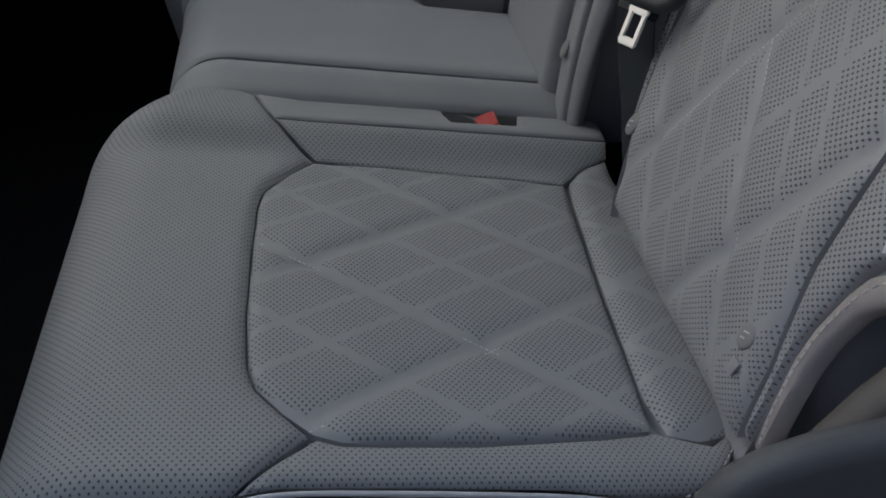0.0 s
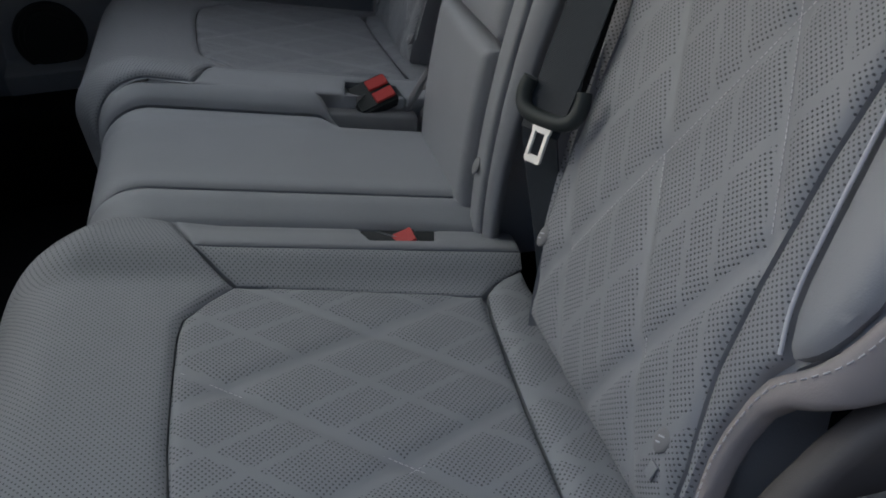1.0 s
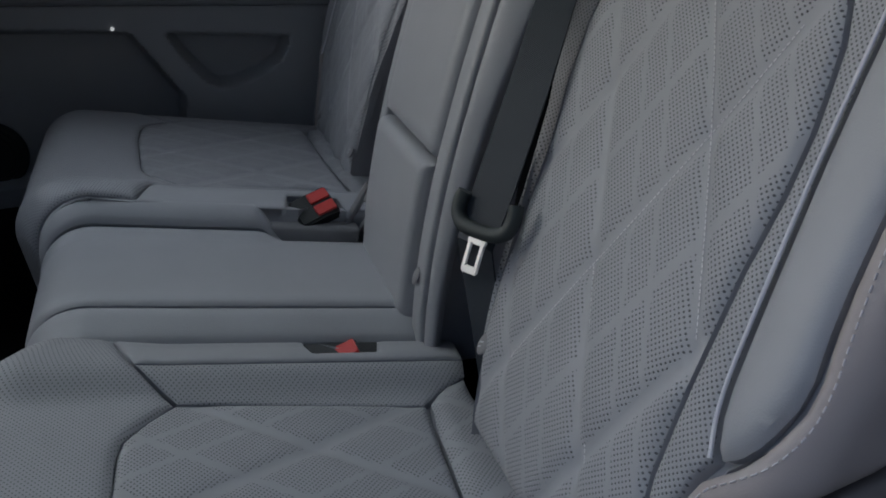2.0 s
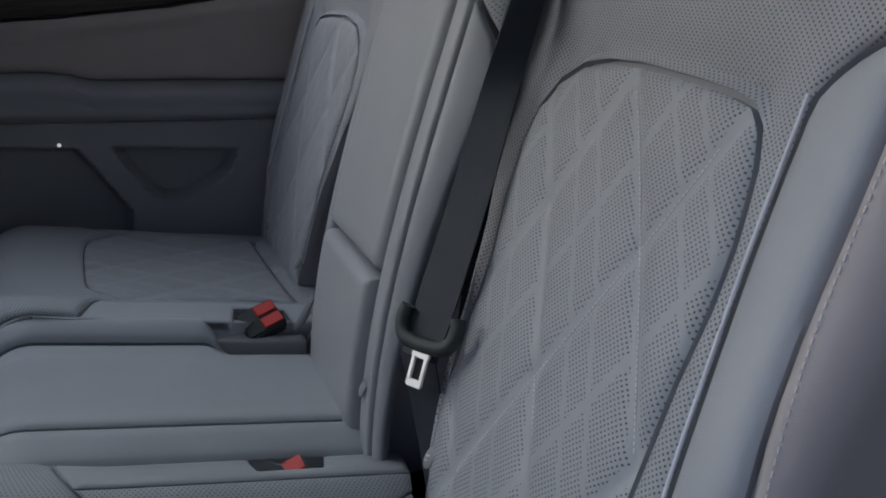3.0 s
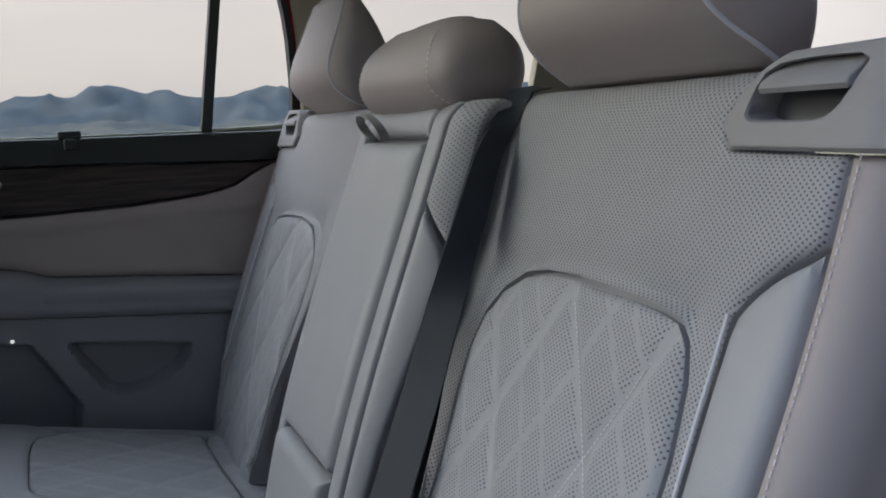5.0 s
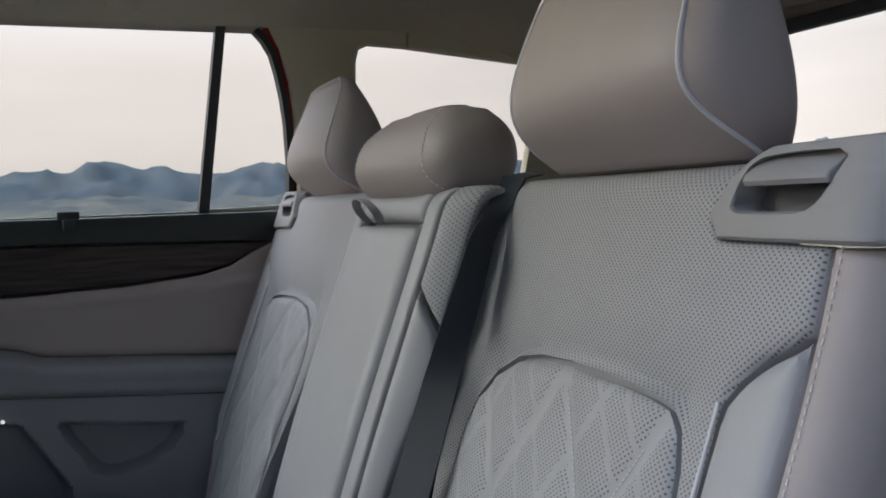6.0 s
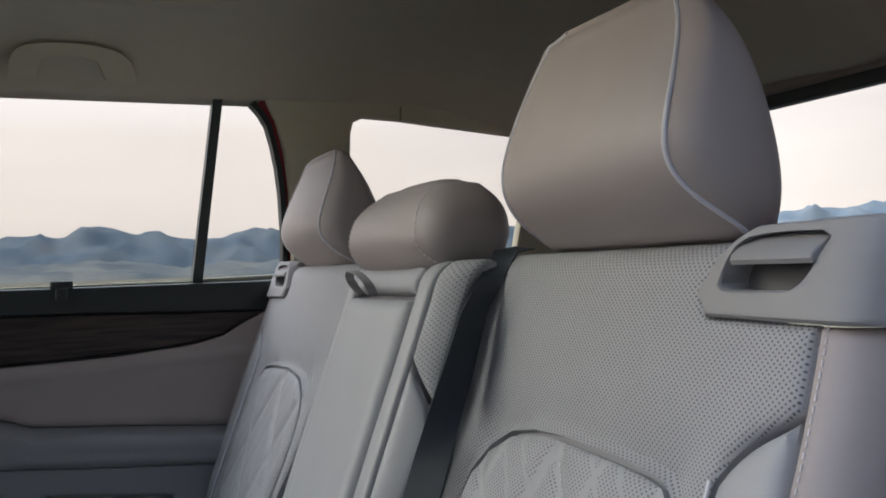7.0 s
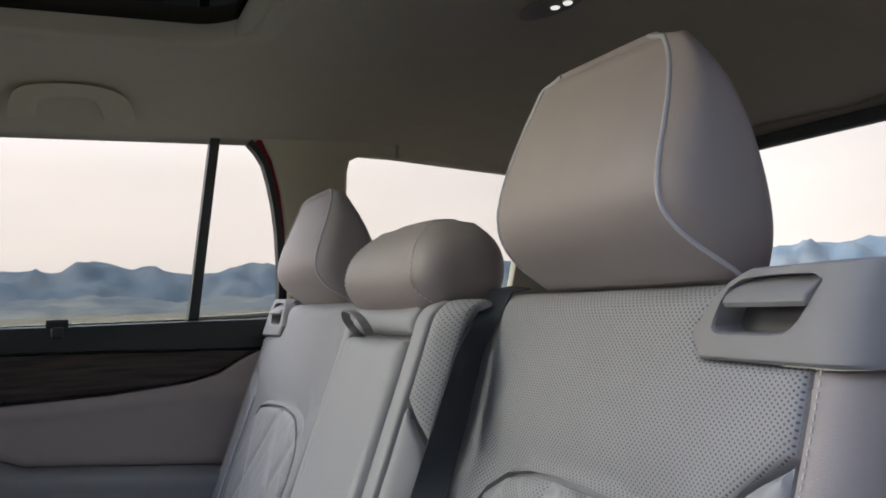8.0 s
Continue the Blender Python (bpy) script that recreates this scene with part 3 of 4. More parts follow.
mid_back = thing("folding_middle_seat", "smooth grey leather middle seat back with a fold-down armrest", "car seat")
sheet("back_body", [(.64, -.138), (.64, .17), (1.30, .17), (1.30, -.165), (1.1, -.16)], middle_back_surface, LEATHER, mid_back, puff=-0.018, edge=0.004, depth=0.09, gap=0.009)
sheet("armrest", [(.888, -.108), (.888, .117), (1.264, .117), (1.264, -.108)], middle_back_surface, LEATHER, mid_back, puff=0.012, edge=0.020, depth=0.022, gap=0.007, out=1.0, label="folded-up grey leather armrest")
sheet("lower_panel", [(.655, -.108), (.655, .117), (.883, .117), (.883, -.108)], middle_back_surface, LEATHER, mid_back, puff=0.017, edge=0.012, depth=0.026, gap=0.007, out=1.0)
sheet("top_panel", [(1.269, -.108), (1.269, .117), (1.318, .117), (1.318, -.108)], middle_back_surface, LEATHER, mid_back, puff=0.008, edge=0.012, out=1.0)
for a, b in ((-.150, -.111), (.120, .168)):
    sheet("side_strip", [(.655, a), (.655, b), (1.318, b), (1.318, a)], middle_back_surface, LEATHER, mid_back, puff=0.005, edge=0.006, gap=0.006, out=1.0, inset=0.0016)
sheet("side_strip", [(.655, -.152), (1.150, -.152), (1.196, -.152), (1.150, -.182), (1.12, -.192), (.95, -.180), (.655, -.168)], middle_back_surface, LEATHER, mid_back, puff=0.004, edge=0.006, gap=0.006, inset=0.0016)
sheet("shoulder_strip", [(1.199, -.152), (1.318, -.152), (1.318, -.190), (1.153, -.190), (1.153, -.184)], middle_back_surface, PERF_FINE, mid_back, puff=0.006, edge=0.007, gap=0.006, inset=0.002, label="finely perforated leather strip behind the belt")
for v in (-.126, .150):
    c = Vector(middle_back_surface(.755, v))
    bm = bmesh.new()
    q = Vector((-0.9, 0, 0.4)).to_track_quat("Z", "Y").to_matrix().to_4x4()
    bmesh.ops.create_uvsphere(bm, u_segments=20, v_segments=10, radius=1.0, matrix=Matrix.Translation(c + Vector((-0.007, 0, 0.003))) @ q @ Matrix.Diagonal((0.008, 0.011, 0.0025, 1)))
    part("anchor_button", bm, PLASTIC, mid_back, "small oval grey plastic anchor button")
loop = [Vector((.648 - 0.012 * math.sin(a), 0.045 + 0.033 * math.cos(a), 1.281 + 0.019 * math.sin(a))) for a in np.linspace(-0.25 * math.pi, 1.25 * math.pi, 24)]
strap = thing("pull_strap", "grey fabric loop for folding the armrest down", "strap")
bm = bmesh.new()
rows = []
for p in loop:
    rows.append([bm.verts.new(p + Vector((dx, 0, dz))) for dx, dz in ((-0.006, -0.0008), (0.006, -0.0008), (0.006, 0.0012), (-0.006, 0.0012))])
for a, b in zip(rows, rows[1:]):
    for k in range(4):
        bm.faces.new([a[k], a[(k + 1) % 4], b[(k + 1) % 4], b[k]])
part("loop", bm, PLASTIC, strap)


# ---- headrests ----
def headrest(name, centre, zs, halves, fronts, rears, label, piped=True, power=3.5):
    """A padded block lofted through level cuts; the piping runs where front and side meet."""
    rest = thing(name, label, "headrest", group="rear headrests")
    zz = np.r_[np.linspace(zs[0], zs[1], 6), np.linspace(zs[1], zs[-2], 34)[1:], np.linspace(zs[-2], zs[-1], 10)[1:]]
    h, f, r = (np.interp(zz, zs, a) for a in (halves, fronts, rears))
    ker = np.array([1, 2, 3, 2, 1]) / 9.0
    for _ in range(6):
        h, f, r = (np.convolve(np.pad(a, 2, mode="edge"), ker, "valid") for a in (h, f, r))
    mids = np.full(len(zz), centre)
    n = 64
    ang = np.linspace(0, 2 * math.pi, n, endpoint=False)

    def ring(k):
        c, s = np.cos(ang), np.sin(ang)
        cx = np.sign(c) * np.abs(c) ** (2 / power)
        cy = np.sign(s) * np.abs(s) ** (2 / power)
        # nose of the front face is rounder than the back
        return np.stack([(f[k] + r[k]) / 2 - cx * (r[k] - f[k]) / 2, mids[k] + cy * h[k], np.full(n, zz[k])], -1)

    bm = bmesh.new()
    rings = [[bm.verts.new(p) for p in ring(k)] for k in range(len(zz))]
    for a, b in zip(rings, rings[1:]):
        for k in range(n):
            bm.faces.new([a[k], b[k], b[(k + 1) % n], a[(k + 1) % n]])
    bm.faces.new(rings[0])
    bm.faces.new(rings[-1][::-1])
    bmesh.ops.recalc_face_normals(bm, faces=bm.faces[:])
    part("cushion", bm, WARM_LIT_LEATHER, rest, "smooth grey leather", sharp=85)

    run = np.interp((zz - zz[0]) / (zz[-1] - zz[0]), (0, 0.04, 0.10, 0.19, 0.28, 0.80, 1.0), (0.27, 0.235, 0.175, 0.140, 0.122, 0.120, 0.135))
    for _ in range(2):
        run = np.convolve(np.pad(run, 2, mode="edge"), ker, "valid")

    def seam(k, way, more=0.0):
        a = 2 * math.pi * (run[k] + more) * way
        c, s = math.cos(a), math.sin(a)
        cx, cy = math.copysign(abs(c) ** (2 / power), c), math.copysign(abs(s) ** (2 / power), s)
        return Vector(((f[k] + r[k]) / 2 - cx * (r[k] - f[k]) / 2, mids[k] + cy * h[k], zz[k]))

    for way in (1, -1):
        pts = [seam(k, way) for k in range(2, len(zz) - 2)]
        base = [seam(2, way, m) for m in np.linspace(0.15, 0.012, 14)]
        if piped:
            tube("piping", base + pts, 0.0023, PIPING, rest, "pale leather piping")
        else:
            stitches("stitching", [p + Vector((-0.001, way * 0.001, 0)) for p in base + pts], rest, (0, 0, 0))
    for way in (-1, 1):
        bm = bmesh.new()
        bmesh.ops.create_cone(bm, cap_ends=True, segments=20, radius1=0.006, radius2=0.006, depth=0.06, matrix=Matrix.Translation((np.mean([f[2], r[2]]) + 0.005, centre + way * 0.07, zs[0] - 0.012)))
        part("post", bm, CHROME, rest, "steel post")
        block("collar", (0.030, 0.045, 0.012), (np.mean([f[2], r[2]]) + 0.005, centre + way * 0.07, zs[0] - 0.008), WARM_LIT_LEATHER, rest, 0.003)
    return rest


HZ = (1.308, 1.316, 1.331, 1.352, 1.373, 1.391, 1.42, 1.456, 1.485, 1.508, 1.522, 1.532)
HH = (.132, .150, .161, .166, .167, .167, .165, .160, .151, .136, .116, .074)
HF = (.785, .757, .727, .703, .691, .690, .700, .716, .730, .741, .747, .751)
HR = (.802, .813, .821, .824, .823, .820, .811, .796, .780, .766, .758, .754)
headrest("headrest", -0.400, HZ, HH, HF, HR, "tall grey leather headrest with pale piping above the seat back")
headrest("headrest", 0.440, [1.316 + (z - 1.316) * 0.93 - 0.01 for z in HZ], [h * 0.93 for h in HH], [x - .035 for x in HF], [x - .028 for x in HR], "grey leather headrest above the seat back by the closed door")
headrest("headrest", 0.01, (1.292, 1.305, 1.335, 1.365, 1.388, 1.404, 1.412), (.130, .150, .158, .152, .134, .104, .06), (.690, .662, .648, .655, .672, .70, .725), (.745, .785, .80, .80, .79, .775, .755),
         "low wide grey leather middle headrest with stitched seams", piped=False)


# ---- belts, buckles, latches ----
belt = thing("seat_belt", "dark woven three-point seat belt with a steel tongue", "seat belt")
EDGES = [(1.318, (.775, -.200), (.772, -.160)), (1.314, (.752, -.200), (.744, -.162)), (1.25, (.722, -.169), (.706, -.133)), (1.18, (.697, -.176), (.676, -.138)), (1.10, (.664, -.187), (.640, -.149)), (1.00, (.616, -.217), (.590, -.180)), (.91, (.566, -.249), (.540, -.211)), (.855, (.536, -.262), (.514, -.224)), (.81, (.535, -.275), (.512, -.238)), (.75, (.535, -.295), (.515, -.255)), (.66, (.54, -.31), (.52, -.268))]
FORWARD = lambda z: 0.024 * float(step(z, 1.02, 1.24))
EDGES = [(z, (r[0] - 0.011, r[1] - 0.032), (l[0] - 0.011 - FORWARD(z), l[1] - 0.032 - 2.3 * FORWARD(z))) if .83 < z < 1.313 else (z, r, l) for z, r, l in EDGES]
zs = [e[0] for e in EDGES]
bm = bmesh.new()
uvl = bm.loops.layers.uv.new("metres")
fine = np.r_[np.array([1.318, 1.316, 1.314]), np.linspace(1.30, .66, 60)]
rows = []
for z in fine:
    get = lambda side, k: float(np.interp(-z, [-q for q in zs], [e[side][k] for e in EDGES]))
    r, l = Vector((get(1, 0), get(1, 1), z)), Vector((get(2, 0), get(2, 1), z + 0.004))
    nrm = (l - r).cross(Vector((0.4, 0, 1))).normalized() * 0.0012
    rows.append([bm.verts.new(r.lerp(l, k / 4) + nrm * s) for s in (1, -1) for k in (range(5) if s > 0 else range(4, -1, -1))])
for i, (a, b) in enumerate(zip(rows, rows[1:])):
    for k in range(10):
        f = bm.faces.new([a[k], a[(k + 1) % 10], b[(k + 1) % 10], b[k]])
        for lp, (kk, ii) in zip(f.loops, ((k, i), (k + 1, i), (k + 1, i + 1), (k, i + 1))):
            lp[uvl].uv = (kk * 0.011, ii * 0.011)
bmesh.ops.recalc_face_normals(bm, faces=bm.faces[:])
part("webbing", bm, WEBBING, belt)
across = (Vector((.546, -.262, .866)) - Vector((.520, -.214, .866))).normalized()
down = Vector((-0.42, -0.17, -0.89))
down = (down - across * down.dot(across)).normalized()
facing = across.cross(down).normalized()
hold = Matrix((across, down, facing)).transposed().to_4x4()
hold.translation = (.522, -.279, .881)


def local(name, pieces, mat, parent, label=""):
    bm = bmesh.new()
    for size, at, turn, bev in pieces:
        b2 = bmesh.new()
        bmesh.ops.create_cube(b2, size=1.0, matrix=hold @ pose(*at, 0, 0, turn) @ Matrix.Diagonal((*size, 1)))
        bmesh.ops.bevel(b2, geom=b2.edges[:], offset=bev, segments=3, affect="EDGES")
        tmp = bpy.data.meshes.new("tmp")
        b2.to_mesh(tmp)
        b2.free()
        bm.from_mesh(tmp)
        bpy.data.meshes.remove(tmp)
    return part(name, bm, mat, parent, label)


arc = [(-.033, -.024), (-.036, -.012), (-.033, .001), (-.024, .008), (-.010, .010), (.010, .010), (.024, .008), (.033, .001), (.036, -.012), (.033, -.024)]
tube("tongue_grip", [hold @ Vector((x, y, 0)) for x, y in line(arc, 0.003)], 0.0078, RUBBER, belt, "dark grey plastic grip", 12)
local("tongue", [((.024, .008, .003), (0, .019, 0), 0, .0012), ((.006, .034, .003), (-.008, .034, 0), 0, .0012), ((.006, .034, .003), (.008, .034, 0), 0, .0012), ((.020, .008, .003), (0, .048, 0), 0, .0012)], CHROME, belt, "bright steel tongue")


def buckle(label, at, turn, size, marks=1):
    b = thing("belt_buckle", label, "belt buckle", group="belt buckles")
    m = pose(*at, *turn)
    for nm, sz, off, mat, bev in [("housing", size, (0, 0, 0), BLACK, 0.003)] + [("release_button", (size[0] * 0.50, size[1] * (0.80 if marks == 1 else 0.36), 0.004), (size[0] * 0.22, (k - (marks - 1) / 2) * size[1] * 0.46, size[2] / 2 + 0.001), RED, 0.0012) for k in range(marks)]:
        bm = bmesh.new()
        bmesh.ops.create_cube(bm, size=1.0, matrix=m @ pose(*off) @ Matrix.Diagonal((*sz, 1)))
        bmesh.ops.bevel(bm, geom=bm.edges[:], offset=bev, segments=3, affect="EDGES")
        part(nm, bm, mat, b)
    return b


buckle("black seat-belt buckle with a red release button sunk in the cushion", (.380, -.161, .6815), (8, -18, 3), (.066, .032, .022))
buckle("black buckle pair with red release buttons in the seat gap", (.418, .176, .737), (30, -14, 12), (.060, .050, .022), 2)
# Solid black block; its colour stands in for a deeper recess's shade.
cup = thing("buckle_cup", "shallow cup holding the belt buckle, recess shade in its black", "buckle cup")
block("cup", (.094, .050, .03), (.391, -.160, .6812), BLACK, cup, 0.006, (0, 11, 0))

cup2 = thing("buckle_cup", "grey fabric-lined gap holding the buckle pair", "buckle cup")
block("cup", (.13, .060, .04), (.41, .172, .705), PLASTIC, cup2, 0.006, (0, 11, 0))
lower = thing("belt_strap", "pale grey webbing straps below the middle seat back", "seat belt")
for a, b2 in (((.455, .172, .700), (.497, .150, .775)), ((.480, .168, .695), (.500, .145, .735))):
    tube("strap", [Vector(a).lerp(Vector(b2), k / 6) for k in range(7)], 0.006, PLASTIC, lower)


def latch(side, shift, fit):
    it = thing("seat_back_latch", "grey plastic seat-back release latch with a recessed paddle", "seat latch", group="seat-back latches")
    rim = [(1.256, -.548), (1.2545, -.66), (1.2535, -.70), (1.2535, -.78), (1.326, -.78), (1.325, -.70), (1.323, -.585), (1.314, -.568), (1.300, -.553), (1.274, -.535)]
    hole = [(1.2755, -.560), (1.2755, -.600), (1.2755, -.630), (1.282, -.641), (1.296, -.650), (1.316, -.659), (1.317, -.610), (1.314, -.572), (1.290, -.562)]

    def place(u, v):
        v = np.asarray(v, float)
        w = np.clip(-0.668 - v, 0, None) / 0.03
        y = np.where(w > 0, -0.668 - 0.03 * np.sin(np.minimum(w, math.pi / 2)), v)
        x = np.polyval(fit, np.minimum(u, 1.30)) + np.clip(u - 1.30, 0, None) * 0.5 - 0.008 + 0.03 * (1 - np.cos(np.minimum(w, math.pi / 2))) + 0.03 * np.clip(w - math.pi / 2, 0, None)
        return np.stack([x, side * y + shift, np.asarray(u, float) + 0 * v], -1)

    a = resample(np.array(rim), 0.005)
    b = rounded(hole, 1)
    c = b.mean(0)
    th = lambda p: np.arctan2(p[:, 1] - c[1], p[:, 0] - c[0])
    a = a[np.argsort(th(a))]
    bb = resample(b, 0.001)
    bb = bb[np.argsort(th(bb))]
    inner = np.array([bb[np.argmin(np.abs(np.angle(np.exp(1j * (th(bb) - t)))))] for t in th(a)])
    n = len(a)
    bm = bmesh.new()
    L = []
    for k in np.linspace(0, 1, 16):
        mixd = a + (inner - a) * k
        q = place(mixd[:, 0], mixd[:, 1])
        q[:, 0] += -0.004 * min(k * 7, 1) + (0.002 if k == 1 else 0)
        L.append(q)
    deep = L[-1].copy()
    deep[:, 0] += 0.026
    back = L[0].copy()
    back[:, 0] += 0.016
    L = [back] + L + [deep]
    vs = [[bm.verts.new(p) for p in q] for q in L]
    for r1, r2 in zip(vs, vs[1:]):
        for k in range(n):
            bm.faces.new([r1[k], r1[(k + 1) % n], r2[(k + 1) % n], r2[k]])
    bmesh.ops.recalc_face_normals(bm, faces=bm.faces[:])
    part("bezel", bm, PLASTIC, it, sharp=32)
    bm = bmesh.new()
    mid_p = place(np.array([c[0]]), np.array([c[1]]))[0] + np.array([0.026, 0, 0])
    ctr = bm.verts.new(mid_p)
    dv = [bm.verts.new(p) for p in deep]
    for k in range(n):
        bm.faces.new([dv[k], dv[(k + 1) % n], ctr])
    # Darker than the bezel: the recess's shade is put into the colour.
    part("pocket", bm, SILL, it, "grey pocket darkened in colour for its recess shade")
    x0 = float(place(np.array([1.300]), np.array([-.618]))[0][0]) - 0.006
    prism("paddle", [(x0, 1.2945), (x0 - 0.002, 1.298), (x0, 1.3025), (x0 + 0.030, 1.3215), (x0 + 0.040, 1.3215), (x0 + 0.040, 1.300)], lambda x, z: Vector((x, side * -.650 + shift, z)), (0, side * 0.080, 0), PLASTIC, it, 0.0022, "grey plastic release paddle", 3)
    return it


latch(1, 0.0, BACK_FIT)
latch(-1, 0.02, FAR_FIT)


# ---- the car's shell ----
def door_place(y):
    return lambda x, z: Vector((x, y, z))


floor = tagged(block("floor", (2.9, 1.5, 0.04), (0.1, 0.0, 0.40), CARPET_SHADE, None, 0.003), "black carpeted footwell floor", "floor", kind="structure")
# Out of view; the stepped profile keeps front light off the near seat.
tagged(prism("wall_front", [(-.75, .41), (-.75, 1.20), (-.66, 1.24), (-.62, 1.34), (-.55, 1.42), (-.50, 1.60), (-.28, 1.60), (-.24, 1.42), (-.15, 1.34), (-.12, .98), (.12, .98), (.15, 1.22), (.28, 1.30), (.55, 1.30), (.64, 1.20), (.75, 1.20), (.75, .41)], lambda y, z: Vector((-.52, y, z)), (.10, 0, 0), CARPET_SHADE, None, 0.02), "unseen dark front-seat outline, shaped to hold back front light", "wall", kind="structure")
# Unseen panels added to close the shell; the red one blocks low light.
tagged(prism("wall_front_door", [(-1.32, .35), (-1.32, 1.20), (-.50, 1.24), (-.50, .35)], lambda x, z: Vector((x, -.80, z)), (0, .06, 0), PAINT, None, 0.02), "unseen red panel closing the front door side, blocking low light", "car door", kind="structure")
tagged(prism("wall_bulkhead", [(-.76, .35), (-.76, 1.12), (.76, 1.12), (.76, .35)], lambda y, z: Vector((-1.36, y, z)), (.05, 0, 0), BLACK, None, 0.02), "black bulkhead below the windscreen", "wall", kind="structure")
tagged(block("wall_rear", (0.06, 1.4, 0.70), (1.56, 0.0, 0.78), TRIM, None, 0.02), "tailgate lining below the rear window", "wall", kind="structure")
tagged(block("floor_load", (1.0, 1.36, 0.03), (1.05, 0.0, 0.72), CARPET_SHADE, None, 0.005), "black load floor behind the seats", "floor", kind="structure")

door = thing("rear_door", "closed far rear door with wood trim, leather and grey plastic", "car door", kind="structure")
door.name = "door_1"
prism("door_skin", [(-.42, .42), (.60, .42), (.68, .70), (.75, 1.29), (-.42, 1.29)], door_place(.765), (0, .05, 0), DOORGREY, door, 0.004)
prism("window_trim", [(-.42, 1.252), (.30, 1.240), (.690, 1.228), (.705, 1.288), (.30, 1.289), (-.42, 1.296)], door_place(.722), (0, .05, 0), RUBBER, door, 0.006, "dark green-black window surround")
prism("wood_strip", [(-.42, 1.150), (.194, 1.153), (.386, 1.160), (.52, 1.172), (.585, 1.186), (.625, 1.210), (.672, 1.226), (.30, 1.237), (-.42, 1.249)], door_place(.726), (0, .04, 0), WOOD, door, 0.004, "dark wood inlay")


def along(pts):
    return lambda x: np.interp(x, [p[0] for p in pts], [p[1] for p in pts])


CREASE = along([(-.42, 1.092), (.142, 1.060), (.185, 1.055), (.232, 1.037), (.377, 1.025), (.565, 1.008), (.66, 1.0)])
ARM_LOW = along([(-.42, 1.022), (.132, .978), (.319, .961), (.546, .942), (.66, .932)])
POCKET = np.array([(.244, .917), (.36, .903), (.478, .888), (.476, .868), (.456, .836), (.416, .813), (.365, .797), (.330, .798), (.308, .814), (.270, .866)])
FRONT_POCKET = np.array([(-.30, .972), (.10, .933), (.190, .921), (.214, .884), (.270, .792), (.262, .70), (.20, .655), (-.30, .655)])


def door_surface(x, z):
    """The door's moulded lining: leather above, a padded rest below the crease, and two hollowed pockets."""
    x, z = np.broadcast_arrays(np.asarray(x, float), np.asarray(z, float))
    below = CREASE(x) - z
    y = 0.716 - 0.006 * np.exp(-((z - 1.128 - 0.05 * np.clip(x - .2, 0, None)) / 0.010) ** 2)
    y = y + 0.008 * np.exp(-(below / 0.006) ** 2) - 0.028 * step(below, 0.002, 0.024)
    y = y + 0.003 * np.exp(-((below - 0.046) / 0.004) ** 2)
    y = y + 0.020 * step(ARM_LOW(x) + 0.010 - z, 0.0, 0.016)
    flat = np.stack([x.ravel(), z.ravel()], -1)
    for poly, deep, soft in ((POCKET, 0.050, 0.014), (FRONT_POCKET, 0.045, 0.015)):
        d = np.where(inside(flat, poly), distance(flat, poly), 0.0).reshape(x.shape)
        y = y + deep * step(d, 0.0, soft)
    y = y + 0.05 * step(-z, -.60, -.545)
    return np.stack([x, y, z], -1)


UNDER_WOOD = [(-.42, 1.146), (.194, 1.149), (.386, 1.156), (.52, 1.168), (.582, 1.182), (.622, 1.206), (.662, 1.224), (.688, 1.222)]
crease = [(float(x), float(CREASE(x))) for x in np.linspace(-.42, .63, 30)]
low = [(float(x), float(ARM_LOW(x)) - 0.006) for x in np.linspace(-.42, .60, 24)]
sheet("upper_leather", UNDER_WOOD + [(.65, 1.08)] + crease[::-1], door_surface, DOORSKIN, door, puff=0.002, edge=0.008, depth=0.04, gap=0.010, label="brown-grey leather", inset=0.0006)
sheet("armrest", crease + [(.615, .96)] + low[::-1], door_surface, DOORGREY, door, puff=0.002, edge=0.006, depth=0.03, gap=0.008, label="grey padded armrest", inset=0.0006)
sheet("lower_panel", low + [(.635, .80), (.62, .545), (-.10, .545), (-.150, .560), (-.178, .59), (-.188, .64), (-.185, .70), (-.20, .80), (-.42, .86)], door_surface, DOORGREY, door, puff=0.001, edge=0.004, depth=0.03, gap=0.005, label="grey moulded plastic with two pockets", inset=0.0006)
bm = bmesh.new()
for k in range(3):
    bmesh.ops.create_cone(bm, cap_ends=True, segments=40, radius1=0.066 - 0.010 * k, radius2=0.062 - 0.010 * k, depth=0.010, matrix=pose(-.097, .742 - 0.003 * k, .712, 90, 0, 0))
part("speaker", bm, BLACK, door, "round dark speaker grille")
bm = bmesh.new()
bmesh.ops.create_uvsphere(bm, u_segments=12, v_segments=8, radius=0.0035, matrix=Matrix.Translation((.161, .698, .930)))
part("courtesy_light", bm, LAMP, door, "tiny bright light")
prism("door_handle", [(.02, 1.188), (.155, 1.190), (.172, 1.212), (.168, 1.218), (.02, 1.216)], door_place(.700), (0, .014, 0), CHROME, door, 0.004, "satin metal handle", 3)
block("blind_hook", (.040, .012, .016), (.290, .716, 1.294), RUBBER, door, 0.004)
block("blind_hook", (.022, .012, .022), (.290, .712, 1.277), RUBBER, door, 0.004)

slope = lambda z: .744 - .24 * (z - 1.289)
# Black block covering the lower door and the red body behind it.
tagged(block("sill_far", (1.5, .10, .24), (.2, .69, .50), CARPET_SHADE, None, 0.03), "black block along the foot of the closed door", "trim", kind="structure")
win = thing("window_1", "closed far door window with a dark divider bar", "window", kind="structure")


